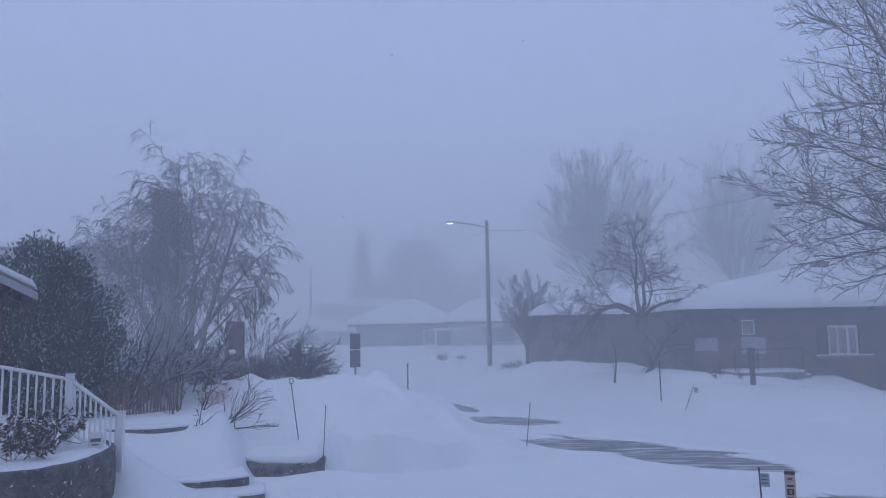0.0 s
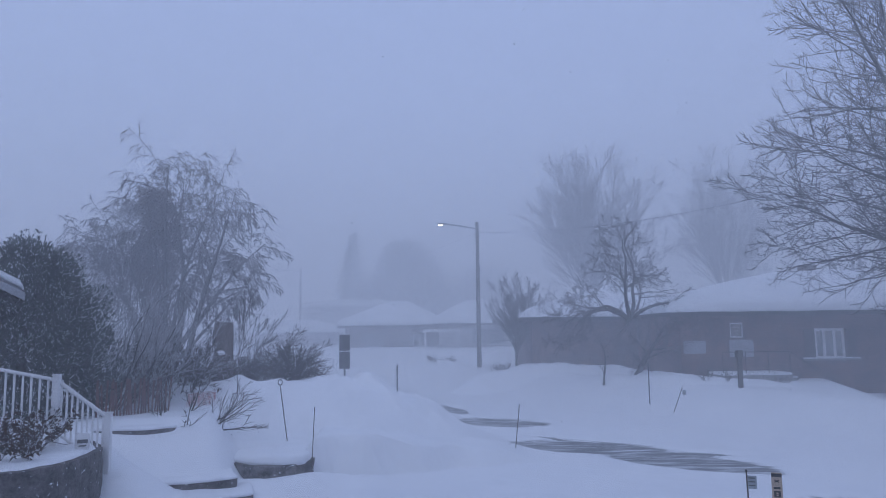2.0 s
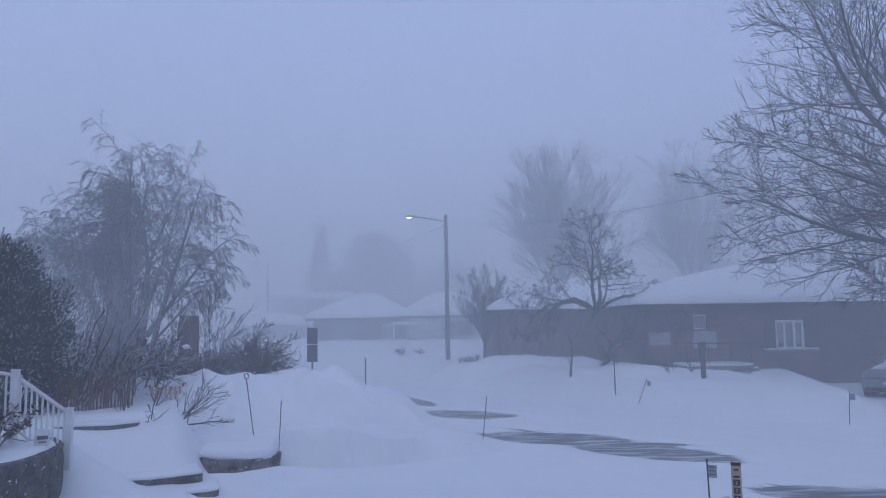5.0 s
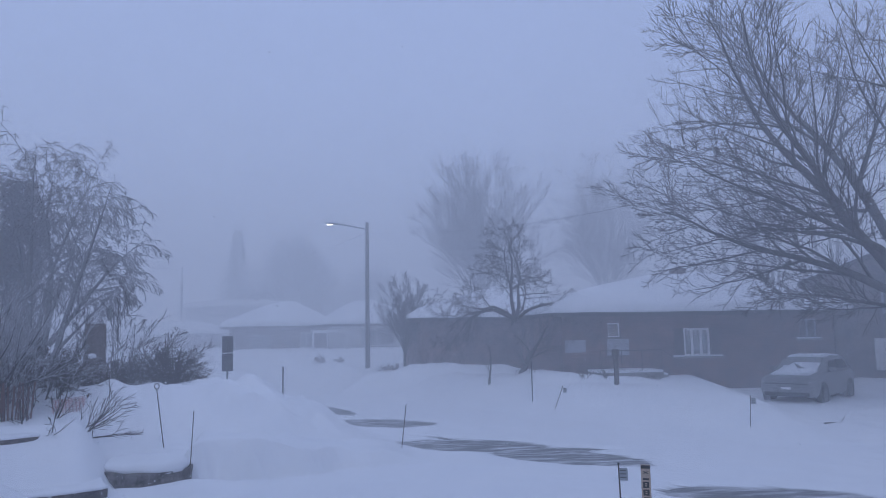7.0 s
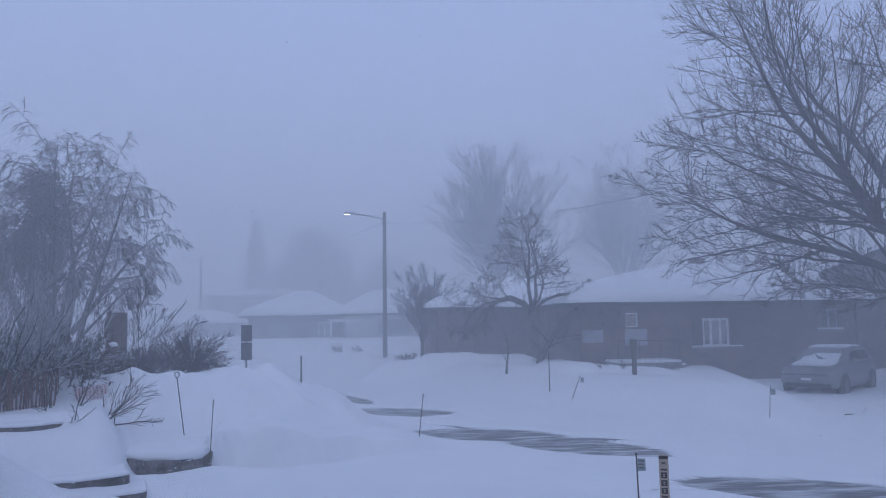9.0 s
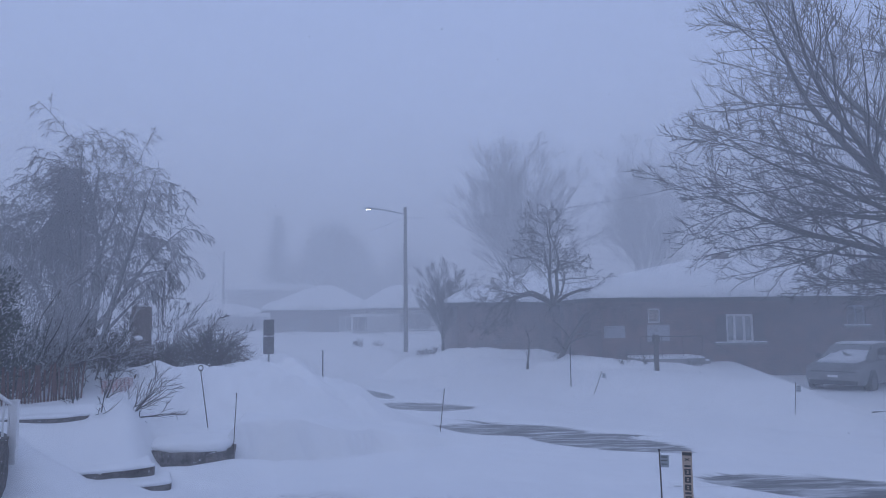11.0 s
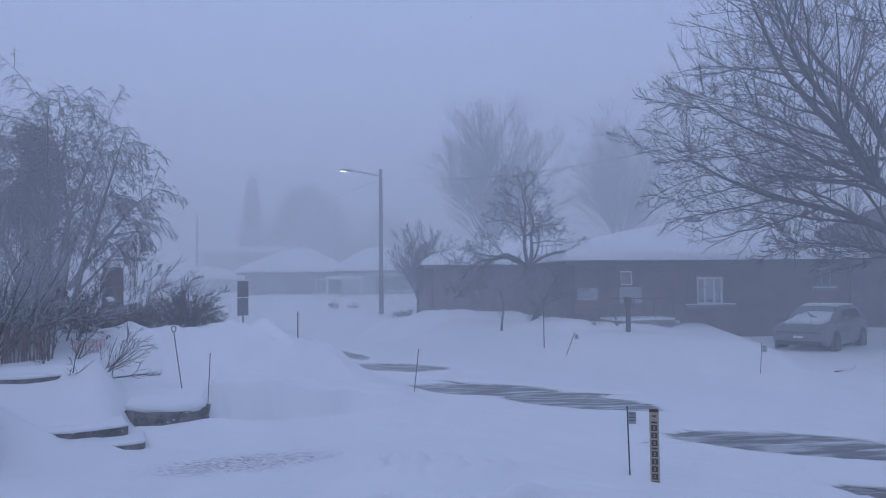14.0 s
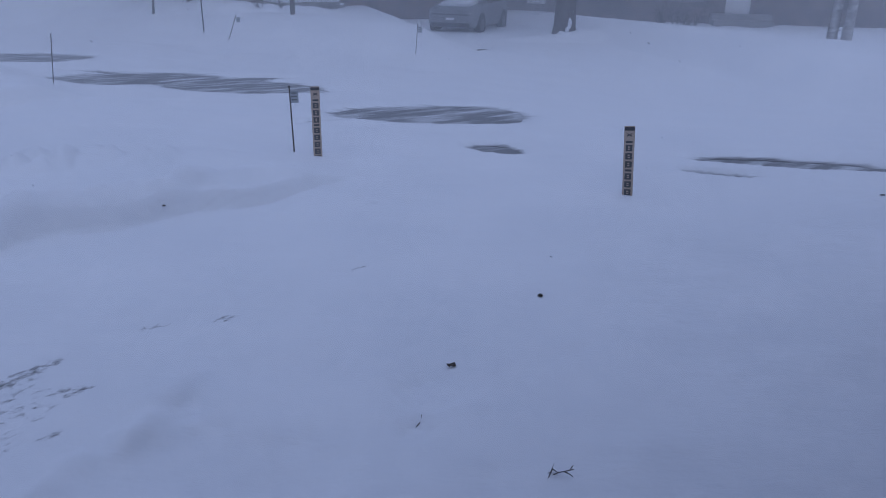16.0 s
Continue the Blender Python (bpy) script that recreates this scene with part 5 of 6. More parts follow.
# weeping tree with several stems
wp = polar(-20.1, 31.5)
WEEP = {"kids": [15, 9, 4], "angle": 42, "wig": 0.04, "rise": [-0.15, -0.75, -1.3, -1.2], "shrink": [0.40, 0.44, 0.5], "start": 0.18, "clear": 0.3, "tip": 0.0105, "step": [0.6, 0.35, 0.25, 0.2], "thick": 0, "ratio": 0.4}
willow_stems = []
for k, (x0, xe, ye, ze, r) in enumerate(((-0.4, -0.8, 0.1, 8.5, 0.22), (-0.5, -2.7, 0.3, 7.9, 0.13), (-0.5, -3.5, -0.6, 6.2, 0.11), (-0.2, -1.7, 1.6, 8.6, 0.12), (0.0, 0.6, -0.3, 9.2, 0.15), (0.3, 1.9, 0.5, 8.8, 0.15),
                                         (0.5, 2.6, -0.4, 8.0, 0.16), (0.6, 3.6, 0.3, 6.0, 0.12), (0.4, 3.2, 1.4, 4.6, 0.09), (0.2, 0.9, 2.4, 7.6, 0.1), (0.1, 0.5, -2.4, 7.4, 0.1), (-0.4, -1.9, -1.9, 6.8, 0.09), (-0.3, -2.2, 0.2, 7.7, 0.12), (-0.5, -3.0, 0.6, 7.0, 0.1), (0.1, 1.3, -1.2, 9.0, 0.1))):
    off = Vector((x0, 0.1 * (k % 3), -0.4 if k in (0, 1, 4, 6) else 0.6 + 0.25 * (k % 4)))
    way = Vector((xe, ye, ze * 0.93)) - off
    willow_stems.append((off, way, way.length, r))
willow = bare_tree("weeping_tree", (wp.x, wp.y, 1.2), willow_stems, WEEP, "large many-stemmed weeping tree with frosted drooping twigs", seed=31)
ivy_rng = random.Random(9)


def ivy_place():
    a, z = ivy_rng.random() * 6.283, ivy_rng.uniform(0.5, 7.6)
    r = 0.5 + 0.2 * math.sin(z * 1.7) + ivy_rng.uniform(-0.3, 0.2)
    return Vector((r * math.cos(a) - 0.4 - 0.03 * z, r * math.sin(a), z)), Vector((math.cos(a), math.sin(a), -0.2))


v, f = sprays(11000, ivy_place, 0.13, ivy_rng)
tagged(mesh_ob("ivy", v, f, M_DRYLEAF, willow, "dull ivy clinging round the main trunk"), kind="stuff")


# ---- evergreens ----
def cedar(base, hgt, rad, count, label, seed, size=0.24, name="cedar_tree", snow=0.05):
    rng = random.Random(seed)
    root = empty(name, Matrix.Translation(base), label, "evergreen")
    part("trunk", cyl((0, 0, -0.3), (0, 0, hgt * 0.8), 0.14, 0.04, 8), M_BARK, root)
    tufts = []
    for _ in range(130):
        z, a = rng.random() ** 0.85, rng.random() * 6.283
        prof = (1 - z ** 1.7) ** 0.75 * (0.75 + 0.25 * min(1, z * 5)) * rng.uniform(0.72, 1.06)
        tufts.append((Vector((rad * prof * math.cos(a), rad * prof * math.sin(a), hgt * z * 0.97)), Vector((math.cos(a), math.sin(a), 0.7 + z)).normalized(), rad * rng.uniform(0.13, 0.25)))

    def place():
        c, o, r = rng.choice(tufts)
        q = Vector((rng.gauss(0, 1), rng.gauss(0, 1), rng.gauss(0, 1))).normalized() * r * rng.random() ** 0.4
        return c + q + o * r * 0.8 * max(0.0, q.dot(o)) / r, (o + q / r * 0.8)
    v, f = sprays(count, place, size, rng)
    tagged(mesh_ob("crown", v, f, M_CEDAR, root), kind="stuff")
    if snow:
        v, f = sprays(int(count * snow), place, size * 0.7, rng, 0.5)
        tagged(mesh_ob("snow", [p + Vector((0, 0, 0.03)) for p in v], f, M_SNOW, root, "flecks of snow caught in the foliage"), kind="stuff")
    return root


c = polar(-29.3, 16.6)
cedar((c.x, c.y, 1.1), 3.3, 1.7, 85000, "dense dark green cedar flecked with snow", 41, 0.075, snow=0.17)
c = polar(-2.2, 86)
cedar((c.x, c.y, 1.5), 11.2, 5.2, 9000, "broad dark tree lost in blowing snow", 43, 0.9, "round_tree", 0)
c = polar(4.0, 92)
cedar((c.x, c.y, 1.5), 8.2, 5.0, 6000, "low dark tree lost in blowing snow", 44, 0.9, "round_tree", 0)


def spruce(base, hgt, rad, label, seed):
    rng = random.Random(seed)
    root = empty("spruce_tree", Matrix.Translation(base), label, "evergreen")
    part("trunk", cyl((0, 0, -0.5), (0, 0, hgt), 0.24, 0.03, 8), M_BARK, root)

    def place():
        z = rng.random() ** 1.3
        a = rng.random() * 6.283
        r = rad * (1 - z) ** 1.05 * (0.4 + 0.6 * (1 - (z * 9) % 1.0)) * rng.random() ** 0.45 * (1 + 0.3 * math.sin(5 * a + 31 * math.floor(z * 9)))
        return Vector((r * math.cos(a), r * math.sin(a), hgt * (0.06 + 0.94 * z) - 0.25 * r)), Vector((math.cos(a), math.sin(a), -0.35))
    v, f = sprays(5000, place, 0.55, rng, 0.35)
    tagged(mesh_ob("crown", v, f, M_NEEDLE, root), kind="stuff")
    return root


c = polar(-6.4, 84)
spruce((c.x, c.y, 1.5), 13.0, 2.9, "tall spruce standing hazy behind the houses", 45)


# ---- neighbour's garden ----
def shrub(az, d, z, hgt, spread, stems, label, seed, kids=(6, 5, 4), r=0.022, leaves=0, name="bare_shrub", lean=(0, 0, 0), snow=0, leaf=0.1, twigs=None):
    p = polar(az, d)
    rng = random.Random(seed)
    spec = {"kids": list(kids), "angle": 32, "wig": 0.13, "rise": [0.3, 0.4, 0.2], "shrink": 0.5, "start": 0.2, "tip": 0.005, "step": [0.22, 0.18, 0.14], "thick": 0}
    st = []
    for k in range(stems):
        a = rng.random() * 6.283
        s = spread * rng.uniform(0.2, 1.0)
        st.append(((0.25 * spread * math.cos(a), 0.25 * spread * math.sin(a), -0.15), (s * math.cos(a) + lean[0], s * math.sin(a) + lean[1], 1 + lean[2]), hgt * rng.uniform(0.7, 1.05), r * rng.uniform(0.7, 1.2)))
    root = bare_tree(name, (p.x, p.y, z), st, spec, label, "shrub", seed, twig=twigs)
    tips = [v.co.copy() for v in next(o for o in root.children if o.name.startswith("crown")).data.vertices]
    for count, material, nm, size in ((leaves, M_DRYLEAF, "leaves", leaf), (snow * 5, M_SNOW, "snow", 0.022)):
        if count:
            v, f = sprays(count, lambda: (rng.choice(tips) + Vector((0, 0, 0.01)), Vector((0, 0, -0.3 if nm == "leaves" else 0.3))), size, rng, 0.7)
            tagged(mesh_ob(nm, v, f, material, root), kind="stuff")
    return root


shrub(-24.0, 16.8, 1.15, 3.3, 0.6, 10, "tall bare many-stemmed shrub frosted with snow", 51, kids=(5, 4, 3), r=0.028, lean=(0.3, 0, 0), snow=900, twigs=M_RIME)
shrub(-21.6, 18.2, 1.2, 2.5, 0.5, 8, "tall bare shrub beside the cedar", 52, kids=(5, 4, 3), r=0.022, snow=500, twigs=M_RIME)
shrub(-19.5, 18.0, 1.2, 1.6, 0.9, 12, "low tangled shrub with dry leaves", 53, leaves=260, snow=300)
shrub(-17.6, 18.6, 1.2, 1.3, 0.9, 12, "low tangled shrub with dry leaves", 54, leaves=220, snow=300)
shrub(-18.4, 15.4, 1.0, 1.25, 1.6, 9, "sprawling bare twigs poking out of the snow", 56, kids=(5, 4), r=0.026, lean=(0.6, 0, 0), snow=80)
for az, d, rx, up, limbs, twigs, leaves, label, seed in ((-11.2, 21.6, 1.2, 1.0, 22, 120, 1500, "rounded shrub with snow on its leafy twigs", 57), (-14.3, 22.0, 0.9, 0.65, 14, 70, 800, "small rounded shrub with snowy leaves", 58)):
    sh = dome_tree("leafy_shrub", az, d, 1.25, [(0, 0), (0.2, 0.1), (-0.2, 0), (0, -0.15)], 0.45, rx, up, 0.3, limbs, twigs, 0.0, label, seed, M_TWIG, 0.012, 0.1, 0.005, "", 0.4, "shrub")
    rng = random.Random(seed)
    tips = [v.co.copy() for v in next(o for o in sh.children if o.name.startswith("crown")).data.vertices][2::3]
    for nm, material, count, size in (("leaves", M_DRYLEAF, leaves, 0.07), ("snow", M_SNOW, leaves // 2, 0.04)):
        v, f = sprays(count, lambda: (rng.choice(tips), Vector((rng.gauss(0, 0.6), rng.gauss(0, 0.6), 0.2))), size, rng, 0.7)
        tagged(mesh_ob(nm, v, f, material, sh), kind="stuff")
for az, d, hgt, n, lv, seed in ((-25.3, 16.2, 1.9, 8, 0, 71), (-23.0, 16.6, 2.2, 8, 0, 72), (-22.3, 17.2, 1.5, 8, 200, 73), (-20.6, 17.0, 1.35, 8, 260, 74), (-18.6, 17.6, 1.2, 8, 320, 75), (-16.9, 17.9, 1.1, 8, 300, 76)):
    shrub(az, d + 1.5, 1.1, hgt, 0.75, n, "tangled garden shrub with dry leaves, frosted with snow" if lv else "bare twiggy garden shrub frosted with snow", seed, kids=(5, 4, 3), r=0.016, leaves=lv, snow=330, leaf=0.06, twigs=M_RIME)
shrub(-15.6, 21.5, 1.0, 3.2, 0.35, 6, "thin upright shrub behind the stump", 59, r=0.014)
shrub(-30.4, 11.9, 1.05, 0.85, 1.1, 16, "rose bush with dark leaves and snow on top", 60, leaves=1500, snow=700, r=0.008, leaf=0.075, kids=(6, 5))
shrub(50.9, 27.0, 0.35, 1.25, 1.0, 14, "round bare shrub in front of the brick house", 61, kids=(6, 4), r=0.014)
shrub(9.0, 35.0, 0.95, 0.5, 1.2, 10, "low bare hedge twigs in snow", 62, kids=(5, 4), r=0.012, leaves=150)
shrub(21.0, 27.6, 0.9, 0.6, 1.0, 8, "small bare shrub by the porch", 63, kids=(5, 4), r=0.012)
shrub(25.0, 27.6, 0.9, 0.45, 1.0, 8, "small bare shrub below the window", 64, kids=(5, 4), r=0.012)

# cut trunk with a snow-capped bird feeder
p = polar(-16.1, 20.0)
st = empty("tree_stump", pose(p.x, p.y, 1.2, 0, 0, 10), "tall sawn-off tree trunk with stripped brown wood", "tree stump")
bm = bmesh.new()
bmesh.ops.create_cone(bm, cap_ends=True, segments=18, radius1=0.27, radius2=0.235, depth=2.4, matrix=Matrix.Translation((0, 0, 0.74)))
bmesh.ops.subdivide_edges(bm, edges=[e for e in bm.edges if abs(e.verts[0].co.z - e.verts[1].co.z) > 1], cuts=10)
for v in bm.verts:
    k = 1 + 0.12 * noise.noise(v.co * 3) + 0.05 * noise.noise(v.co * 9)
    v.co.x *= k
    v.co.y *= k
part("trunk", bm, M_WOOD, st, smooth=True)
bf = empty("bird_feeder", pose(p.x + 0.06, p.y - 0.42, 2.15), "small bird feeder with a snow cap on the stump", "bird feeder")
part("body", box((-0.07, -0.07, 0), (0.07, 0.1, 0.2), 0.01), M_WOOD, bf)
part("bracket", box((-0.02, 0.1, 0.08), (0.02, 0.2, 0.12)), M_WOOD, bf)
bm = bmesh.new()
bmesh.ops.create_uvsphere(bm, u_segments=14, v_segments=8, radius=0.1, matrix=Matrix.Translation((0, 0, 0.2)) @ Matrix.Diagonal((1, 1, 0.75, 1)))
part("snow_cap", bm, M_SNOW, bf, smooth=True)

# slatted snow fence and a strip of red plastic mesh
fa, fb_ = polar(-24.6, 15.5), polar(-19.9, 16.2)
fence = empty("slat_fence", Matrix.Translation((fa.x, fa.y, 1.15)), "low reddish wooden slat fence wired together", "fence")
n = 26
for k in range(n):
    q = (fb_ - fa) * (k / (n - 1))
    hh = 0.78 + 0.05 * math.sin(k * 2.3)
    bm = box((-0.016, -0.008, -0.3), (0.016, 0.008, hh), 0.003)
    bmesh.ops.transform(bm, matrix=Matrix.Translation(q) @ pose(0, 0, 0, 0, 4 * math.sin(k * 5.1), 20), verts=bm.verts)
    part("slat", bm, M_FENCE, fence)
for hh in (0.15, 0.55):
    part("wire", cyl((0, 0.012, hh), (fb_.x - fa.x, fb_.y - fa.y + 0.012, hh), 0.006, n=6), M_STEEL, fence)
ra, rb = polar(-18.6, 16.9), polar(-16.6, 17.3)
bm = bmesh.new()
dv = rb - ra
for k in range(6):
    add_cyl(bm, (0, 0, 0.035 * k), (dv.x, dv.y, 0.035 * k + 0.05), 0.004, n=4)
for k in range(24):
    q = dv * (k / 23)
    add_cyl(bm, (q.x, q.y, -0.2), (q.x, q.y, 0.2), 0.004, n=4)
net = part("plastic_mesh", bm, M_REDMESH, None)
net.matrix_basis = Matrix.Translation((ra.x, ra.y, 1.35))
tagged(net, "torn strip of red plastic snow mesh", "mesh fence")


# ---- curved planter wall, steps, railing ----
def stone_wall(name, pts, z0, z1, thick, label, seed=1, cell=0.05):
    """A rough curved wall of grey stone along a line of places, closed and uneven on every side."""
    root = empty(name, Matrix.Translation((pts[0].x, pts[0].y, 0)), label, "retaining wall", kind="structure")
    o = pts[0]
    line = []
    for a, b in zip(pts, pts[1:]):
        k = max(1, int((b - a).length / cell))
        line += [a.lerp(b, i / k) for i in range(k)]
    line.append(pts[-1])
    nz, n = int((z1 - z0) / cell), len(line)
    bm = bmesh.new()
    ring = []
    for i, p in enumerate(line):
        d = (line[min(i + 1, n - 1)] - line[max(i - 1, 0)]).normalized()
        w = Vector((d.y, -d.x, 0))
        col = []
        for s_, rows in ((1, range(nz + 1)), (-1, range(nz, -1, -1))):
            for r in rows:
                q = p - o + w * s_ * thick / 2 + Vector((0, 0, z0 + (z1 - z0) * r / nz))
                g = q + o
                q = q + w * s_ * (0.035 * noise.noise(g * 5.5 + Vector((seed, 0, 0))) + 0.012 * noise.noise(g * 15)) + Vector((0, 0, 0.015 * noise.noise(g * 4)))
                col.append(bm.verts.new(q))
        ring.append(col)
    m = len(ring[0])
    for a, b in zip(ring, ring[1:]):
        for k in range(m):
            bm.faces.new((a[k], a[(k + 1) % m], b[(k + 1) % m], b[k]))
    bm.faces.new(ring[0])
    bm.faces.new(list(reversed(ring[-1])))
    part("stonework", bm, M_STONE, root)
    return root


def snow_cap(name, outline, z, thick, label, seed=1, slope=(0, 0)):
    """A rounded slab of snow over a flat shape."""
    bm = bmesh.new()
    c = sum(outline, Vector((0, 0, 0))) / len(outline)
    rings = []
    for s, dz in ((1.0, 0.0), (1.02, thick * 0.45), (0.97, thick * 0.8), (0.85, thick), (0.6, thick * 1.08), (0.3, thick * 1.12)):
        ring = []
        for p in outline:
            q = c + (p - c) * s
            ring.append(bm.verts.new((q.x, q.y, z + dz + slope[0] * (q.x - c.x) + slope[1] * (q.y - c.y) + 0.02 * noise.noise(Vector((q.x * 2, q.y * 2, seed))))))
        rings.append(ring)
    n = len(outline)
    for a, b in zip(rings, rings[1:]):
        for k in range(n):
            bm.faces.new((a[k], a[(k + 1) % n], b[(k + 1) % n], b[k]))
    bm.faces.new(rings[-1])
    bm.faces.new(list(reversed(rings[0])))
    ob = part(name, bm, M_SNOW, None, smooth=True)
    return tagged(ob, label, "snow")


def arc(points, n=8):
    """A smooth line through places."""
    out = []
    for i in range(len(points) - 1):
        p0, p1, p2, p3 = points[max(i - 1, 0)], points[i], points[i + 1], points[min(i + 2, len(points) - 1)]
        for k in range(n):
            t = k / n
            out.append(0.5 * (2 * p1 + (p2 - p0) * t + (2 * p0 - 5 * p1 + 4 * p2 - p3) * t * t + (3 * p1 - p0 - 3 * p2 + p3) * t ** 3))
    return out + [points[-1]]


planter = arc([polar(-36, 12.2), polar(-33, 11.2), polar(-30, 10.95), polar(-27.5, 11.15), polar(-25.6, 11.75), polar(-24.6, 12.5), polar(-25.2, 13.4)])
stone_wall("planter_wall", planter, 0.0, 1.1, 0.22, "curved planter wall of dark split stone blocks", seed=3)
snow_cap("planter_snow", planter + [polar(-32, 14.0), polar(-37, 14)], 1.0, 0.14, "smooth snow filling the curved planter", 4, (0, 0.02))

low = arc([polar(-15.4, 14.6), polar(-14.2, 14.15), polar(-12.4, 13.95), polar(-10.8, 14.0), polar(-9.95, 14.3), polar(-9.9, 14.9)])
stone_wall("garden_wall", low, -0.02, 0.45, 0.24, "low curved stone garden wall half buried in snow", seed=5)
snow_cap("wall_snow", [p + polar(-12.5, -0.1) + Vector((0.05, 0, 0)) for p in low] + [polar(-9.4, 15.6), polar(-15, 15.6)], 0.41, 0.19, "thick snow lying on the low stone wall", 6)


def terrace(az0, az1, d, z0, z1, depth, label, seed):
    a, b = polar(az0, d), polar(az1, d * 0.985)
    front = arc([a, a.lerp(b, 0.5) + polar((az0 + az1) / 2, -0.12), b, b + polar(az1, 0.35) + Vector((0.06, 0, 0))], 6)
    root = empty("stone_step", Matrix.Translation((0, 0, 0)), label, "garden step", "garden steps")
    bm = bmesh.new()
    back = [p + polar((az0 + az1) / 2, depth) for p in (front[-1], front[0])]
    ring = front + back
    lo = [bm.verts.new((p.x, p.y, -0.1)) for p in ring]
    hi = [bm.verts.new((p.x, p.y, z1)) for p in ring]
    for k in range(len(ring)):
        bm.faces.new((lo[k], lo[(k + 1) % len(ring)], hi[(k + 1) % len(ring)], hi[k]))
    bm.faces.new(hi)
    bm.faces.new(list(reversed(lo)))
    part("slab", bm, M_STONE, root)
    s = snow_cap("snow", ring, z1 - 0.005, 0.06, "", seed)
    s.parent = root
    for key in ("label", "category"):
        if key in s:
            del s[key]
    return root


terrace(-19.5, -14.1, 12.75, 0.05, 0.2, 0.8, "lowest stone garden step almost buried in snow", 10)
terrace(-25.5, -15.4, 13.2, 0.15, 0.40, 1.4, "dark stone garden step under drifted snow", 7)
terrace(-26, -19.8, 13.9, 0.5, 0.61, 1.2, "dark stone garden step under drifted snow", 8)
terrace(-26, -19.6, 14.7, 0.95, 1.12, 1.6, "upper stone garden step under drifted snow", 9)


def railing():
    p1, p2 = polar(-23.82, 12.7, 0.66), polar(-27.15, 12.6, 1.28)
    p4 = polar(-33.6, 13.0, 1.62)
    root = empty("porch_railing", Matrix.Translation(p1), "white vinyl stair railing with square posts and pickets", "railing")
    for q, h in ((p1, 0.93), (p2, 0.92)):
        o = q - p1
        part("post", box((o.x - 0.05, o.y - 0.05, o.z - 0.5), (o.x + 0.05, o.y + 0.05, o.z + h), 0.008), M_WHITE, root)
        part("post_cap", box((o.x - 0.062, o.y - 0.062, o.z + h), (o.x + 0.062, o.y + 0.062, o.z + h + 0.03), 0.012), M_WHITE, root)
    for a, b, n in ((p1, p2, 10), (p2, p4, 13)):
        o, e = a - p1, b - p1
        for h, w in ((0.86, 0.036), (0.1, 0.026)):
            t = Tubes()
            t.add([o + Vector((0, 0, h)), e + Vector((0, 0, h))], [w, w], 4)
            t.ob("rail", M_WHITE, root)
        for k in range(1, n):
            q = o.lerp(e, k / n)
            part("picket", box((q.x - 0.012, q.y - 0.012, q.z + 0.1), (q.x + 0.012, q.y + 0.012, q.z + 0.86)), M_WHITE, root)
    return root


railing()
b = polar(-25.4, 12.2)
bag = empty("salt_bag", pose(b.x, b.y, 1.12, 0, 0, 25), "white paper bag of de-icing salt with grey print", "bag")
bm = box((-0.1, -0.06, 0), (0.1, 0.06, 0.26), 0.02)
bmesh.ops.subdivide_edges(bm, edges=bm.edges, cuts=2, use_grid_fill=True)
for v in bm.verts:
    v.co += Vector((0.012 * noise.noise(v.co * 12), 0.02 * noise.noise(v.co * 9), 0.02 * noise.noise(v.co * 7)))
    v.co.y *= 1 - 0.5 * max(0, v.co.z - 0.18) / 0.1
part("sack", bm, M_WHITE, bag)
part("bar", box((-0.07, -0.075, 0.12), (0.07, -0.07, 0.17)), M_SIGN, bag)
part("bar", box((-0.05, -0.076, 0.07), (0.05, -0.071, 0.09)), M_SIGN, bag)

# birches
for az, d, lean, lab in ((61.2, 24.6, 0.06, "slender white birch trunk, slightly leaning"), (62.1, 24.4, 0.02, "white birch trunk with peeling bark")):
    p = polar(az, d)
    bare_tree("birch_tree", (p.x, p.y, 0.35), [((0, 0, -0.3), (-lean, lean, 1), 9.0, 0.17)], {**SMALL, "kids": [8, 6, 4], "start": 0.4}, lab, seed=int(az * 10), bark=M_BIRCH, group="birches")


# ---- litter on the snow ----
def litter(name, places, maker, label, category):
    for k, (x, y) in enumerate(places):
        ob = maker(random.Random(100 + k))
        ob.name = name
        ob.matrix_basis = Matrix.Translation((x, y, ground_z(x, y) + 0.012)) @ pose(0, 0, 0, 0, 0, 20 - 55 * k)
        tagged(ob, label, category, "debris on the snow")


def leaf(rng):
    n = 9
    v, f = [Vector((0, 0, 0.01))], []
    for k in range(n):
        a = 6.283 * k / n
        r = 0.03 * rng.uniform(0.6, 1.2) * (1 + 0.35 * math.cos(2 * a))
        v.append(Vector((r * math.cos(a), r * math.sin(a), rng.uniform(-0.005, 0.012))))
    for k in range(n):
        f.append((0, 1 + k, 1 + (k + 1) % n))
    b = len(v)
    v += [p - Vector((0, 0, 0.006)) for p in v]
    f += [tuple(b + i for i in reversed(q)) for q in f]
    return mesh_ob("dead_leaf", v, f, M_LEAFLITTER)


def twig(rng):
    t = Tubes()
    spec = {"kids": [3], "angle": 40, "wig": 0.2, "rise": [0], "shrink": 0.5, "start": 0.3, "tip": 0.003, "step": [0.05], "thick": 5}
    branch(t, t, Vector((0, 0, 0)), Vector((1, 0, 0.02)), 0.12, 0.004, 0, spec, rng)
    return t.ob("fallen_twig", M_TWIG, None)


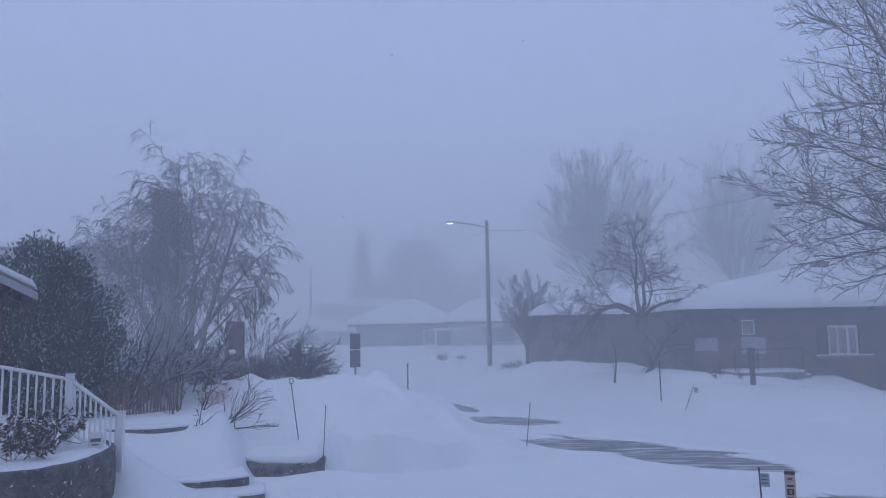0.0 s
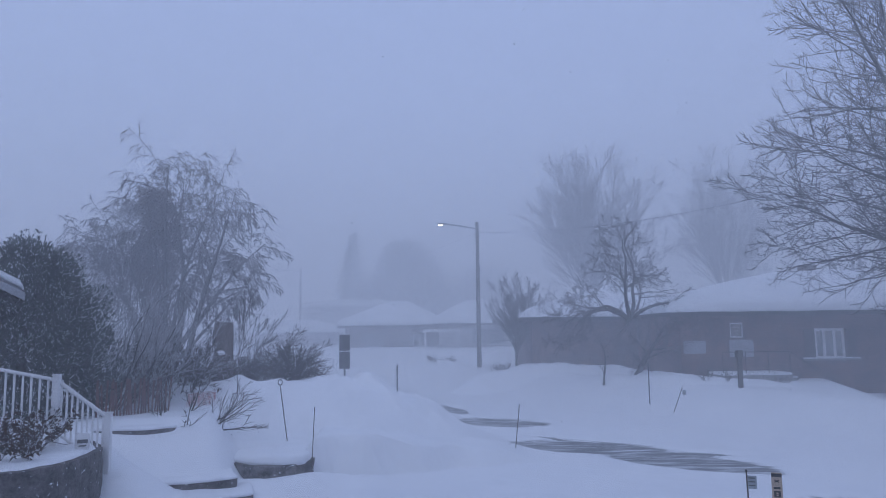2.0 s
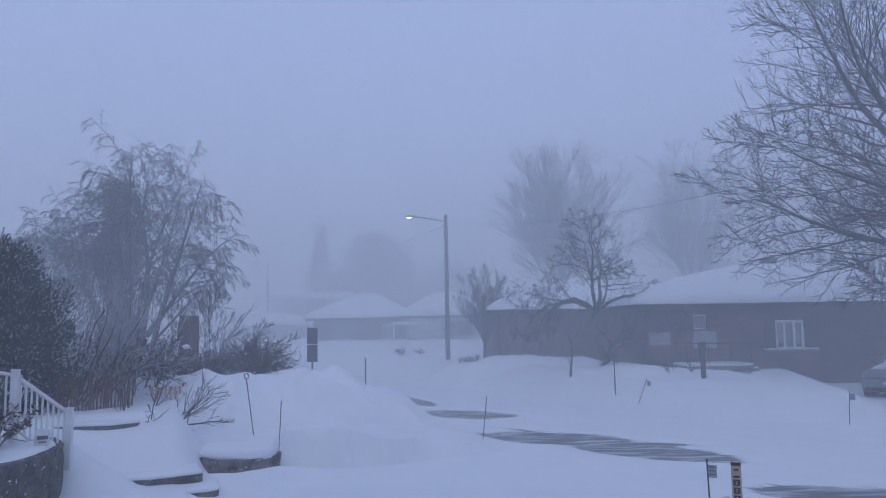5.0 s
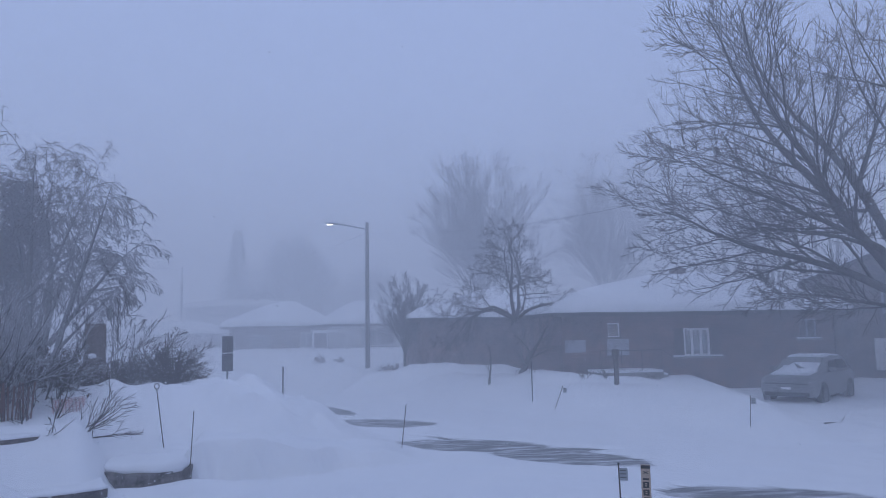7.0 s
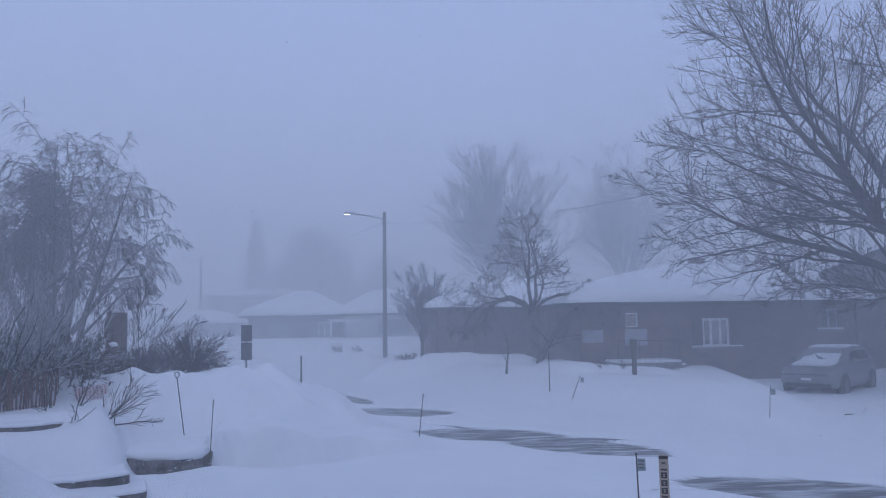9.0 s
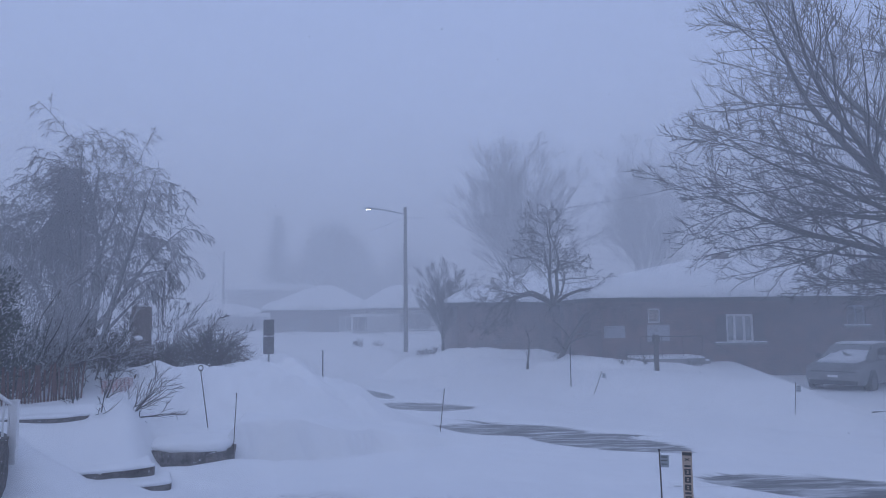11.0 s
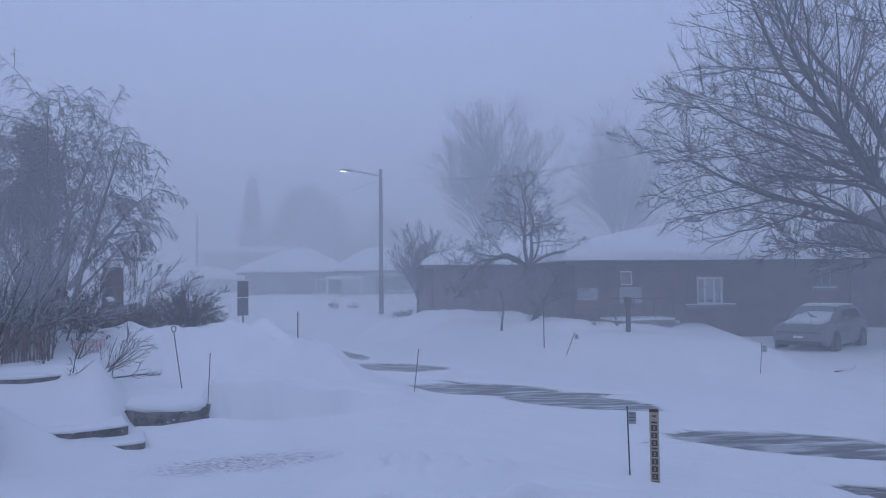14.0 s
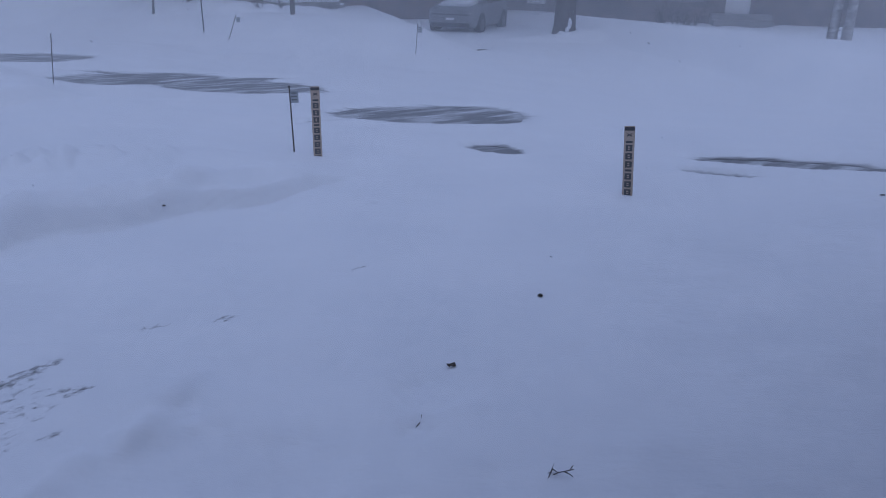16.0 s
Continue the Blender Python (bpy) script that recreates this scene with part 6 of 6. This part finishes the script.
litter("dead_leaf", [(3.8, 4.0), (2.55, 3.47), (1.7, 7.6), (0.05, 7.35), (9.2, 4.0)], leaf, "curled brown dead leaf on the snow", "leaf")
litter("fallen_twig", [(2.01, 3.03), (2.38, 2.24), (0.0, 5.35), (2.44, 2.3)], twig, "small dark twig lying on the snow", "twig")
p = polar(36.5, 21.5)
tb = Tubes()
branch(tb, tb, Vector((0, 0, 0)), Vector((1, 0.2, 0.12)), 1.1, 0.02, 0, {"kids": [4], "angle": 40, "wig": 0.15, "rise": [0], "shrink": 0.5, "start": 0.3, "tip": 0.006, "step": [0.15], "thick": 5}, random.Random(3))
br = tb.ob("fallen_branch", M_TWIG, None)
br.matrix_basis = Matrix.Translation((p.x, p.y, ground_z(p.x, p.y) + 0.03))
tagged(br, "bare fallen branch lying on the snow", "branch")

shrub(0.6, 44.0, 1.0, 0.7, 1.6, 12, "low dark hedge half buried in snow", 65, kids=(5, 4), r=0.014, leaves=400)
shrub(4.9, 39.0, 0.85, 0.55, 1.6, 12, "low bare hedge in deep snow", 66, kids=(5, 4), r=0.012, leaves=200)
shrub(8.4, 35.2, 0.9, 0.6, 1.0, 8, "tuft of dry stalks in the snow", 67, kids=(5, 3), r=0.012)


# ---- falling snow ----
def flakes(count, seed):
    rng = random.Random(seed)
    spots = [polar(rng.uniform(-38, 66), 5 + 26 * rng.random() ** 0.7, rng.uniform(0.3, 9.0)) for _ in range(count)]
    floor = height(np.array([p.x for p in spots]), np.array([p.y for p in spots]))
    v, f = [], []
    for p, zf in zip(spots, floor):
        if p.z < zf + 0.15:
            continue
        r = rng.uniform(0.004, 0.0085)
        d = Vector((1, -0.3, -0.45)) * r * rng.uniform(1.0, 2.4)
        b = len(v)
        v += [p + d, p - d, p + Vector((0, r, r * 0.6)), p + Vector((0, -r, r * 0.6)), p + Vector((0, 0, -r))]
        f += [(b, b + 2, b + 3), (b, b + 3, b + 4), (b, b + 4, b + 2), (b + 1, b + 3, b + 2), (b + 1, b + 4, b + 3), (b + 1, b + 2, b + 4)]
    return tagged(mesh_ob("falling_snow", v, f, M_SNOW), "small snowflakes driven by the wind", "snowflakes", kind="stuff")


flakes(4000, 77)
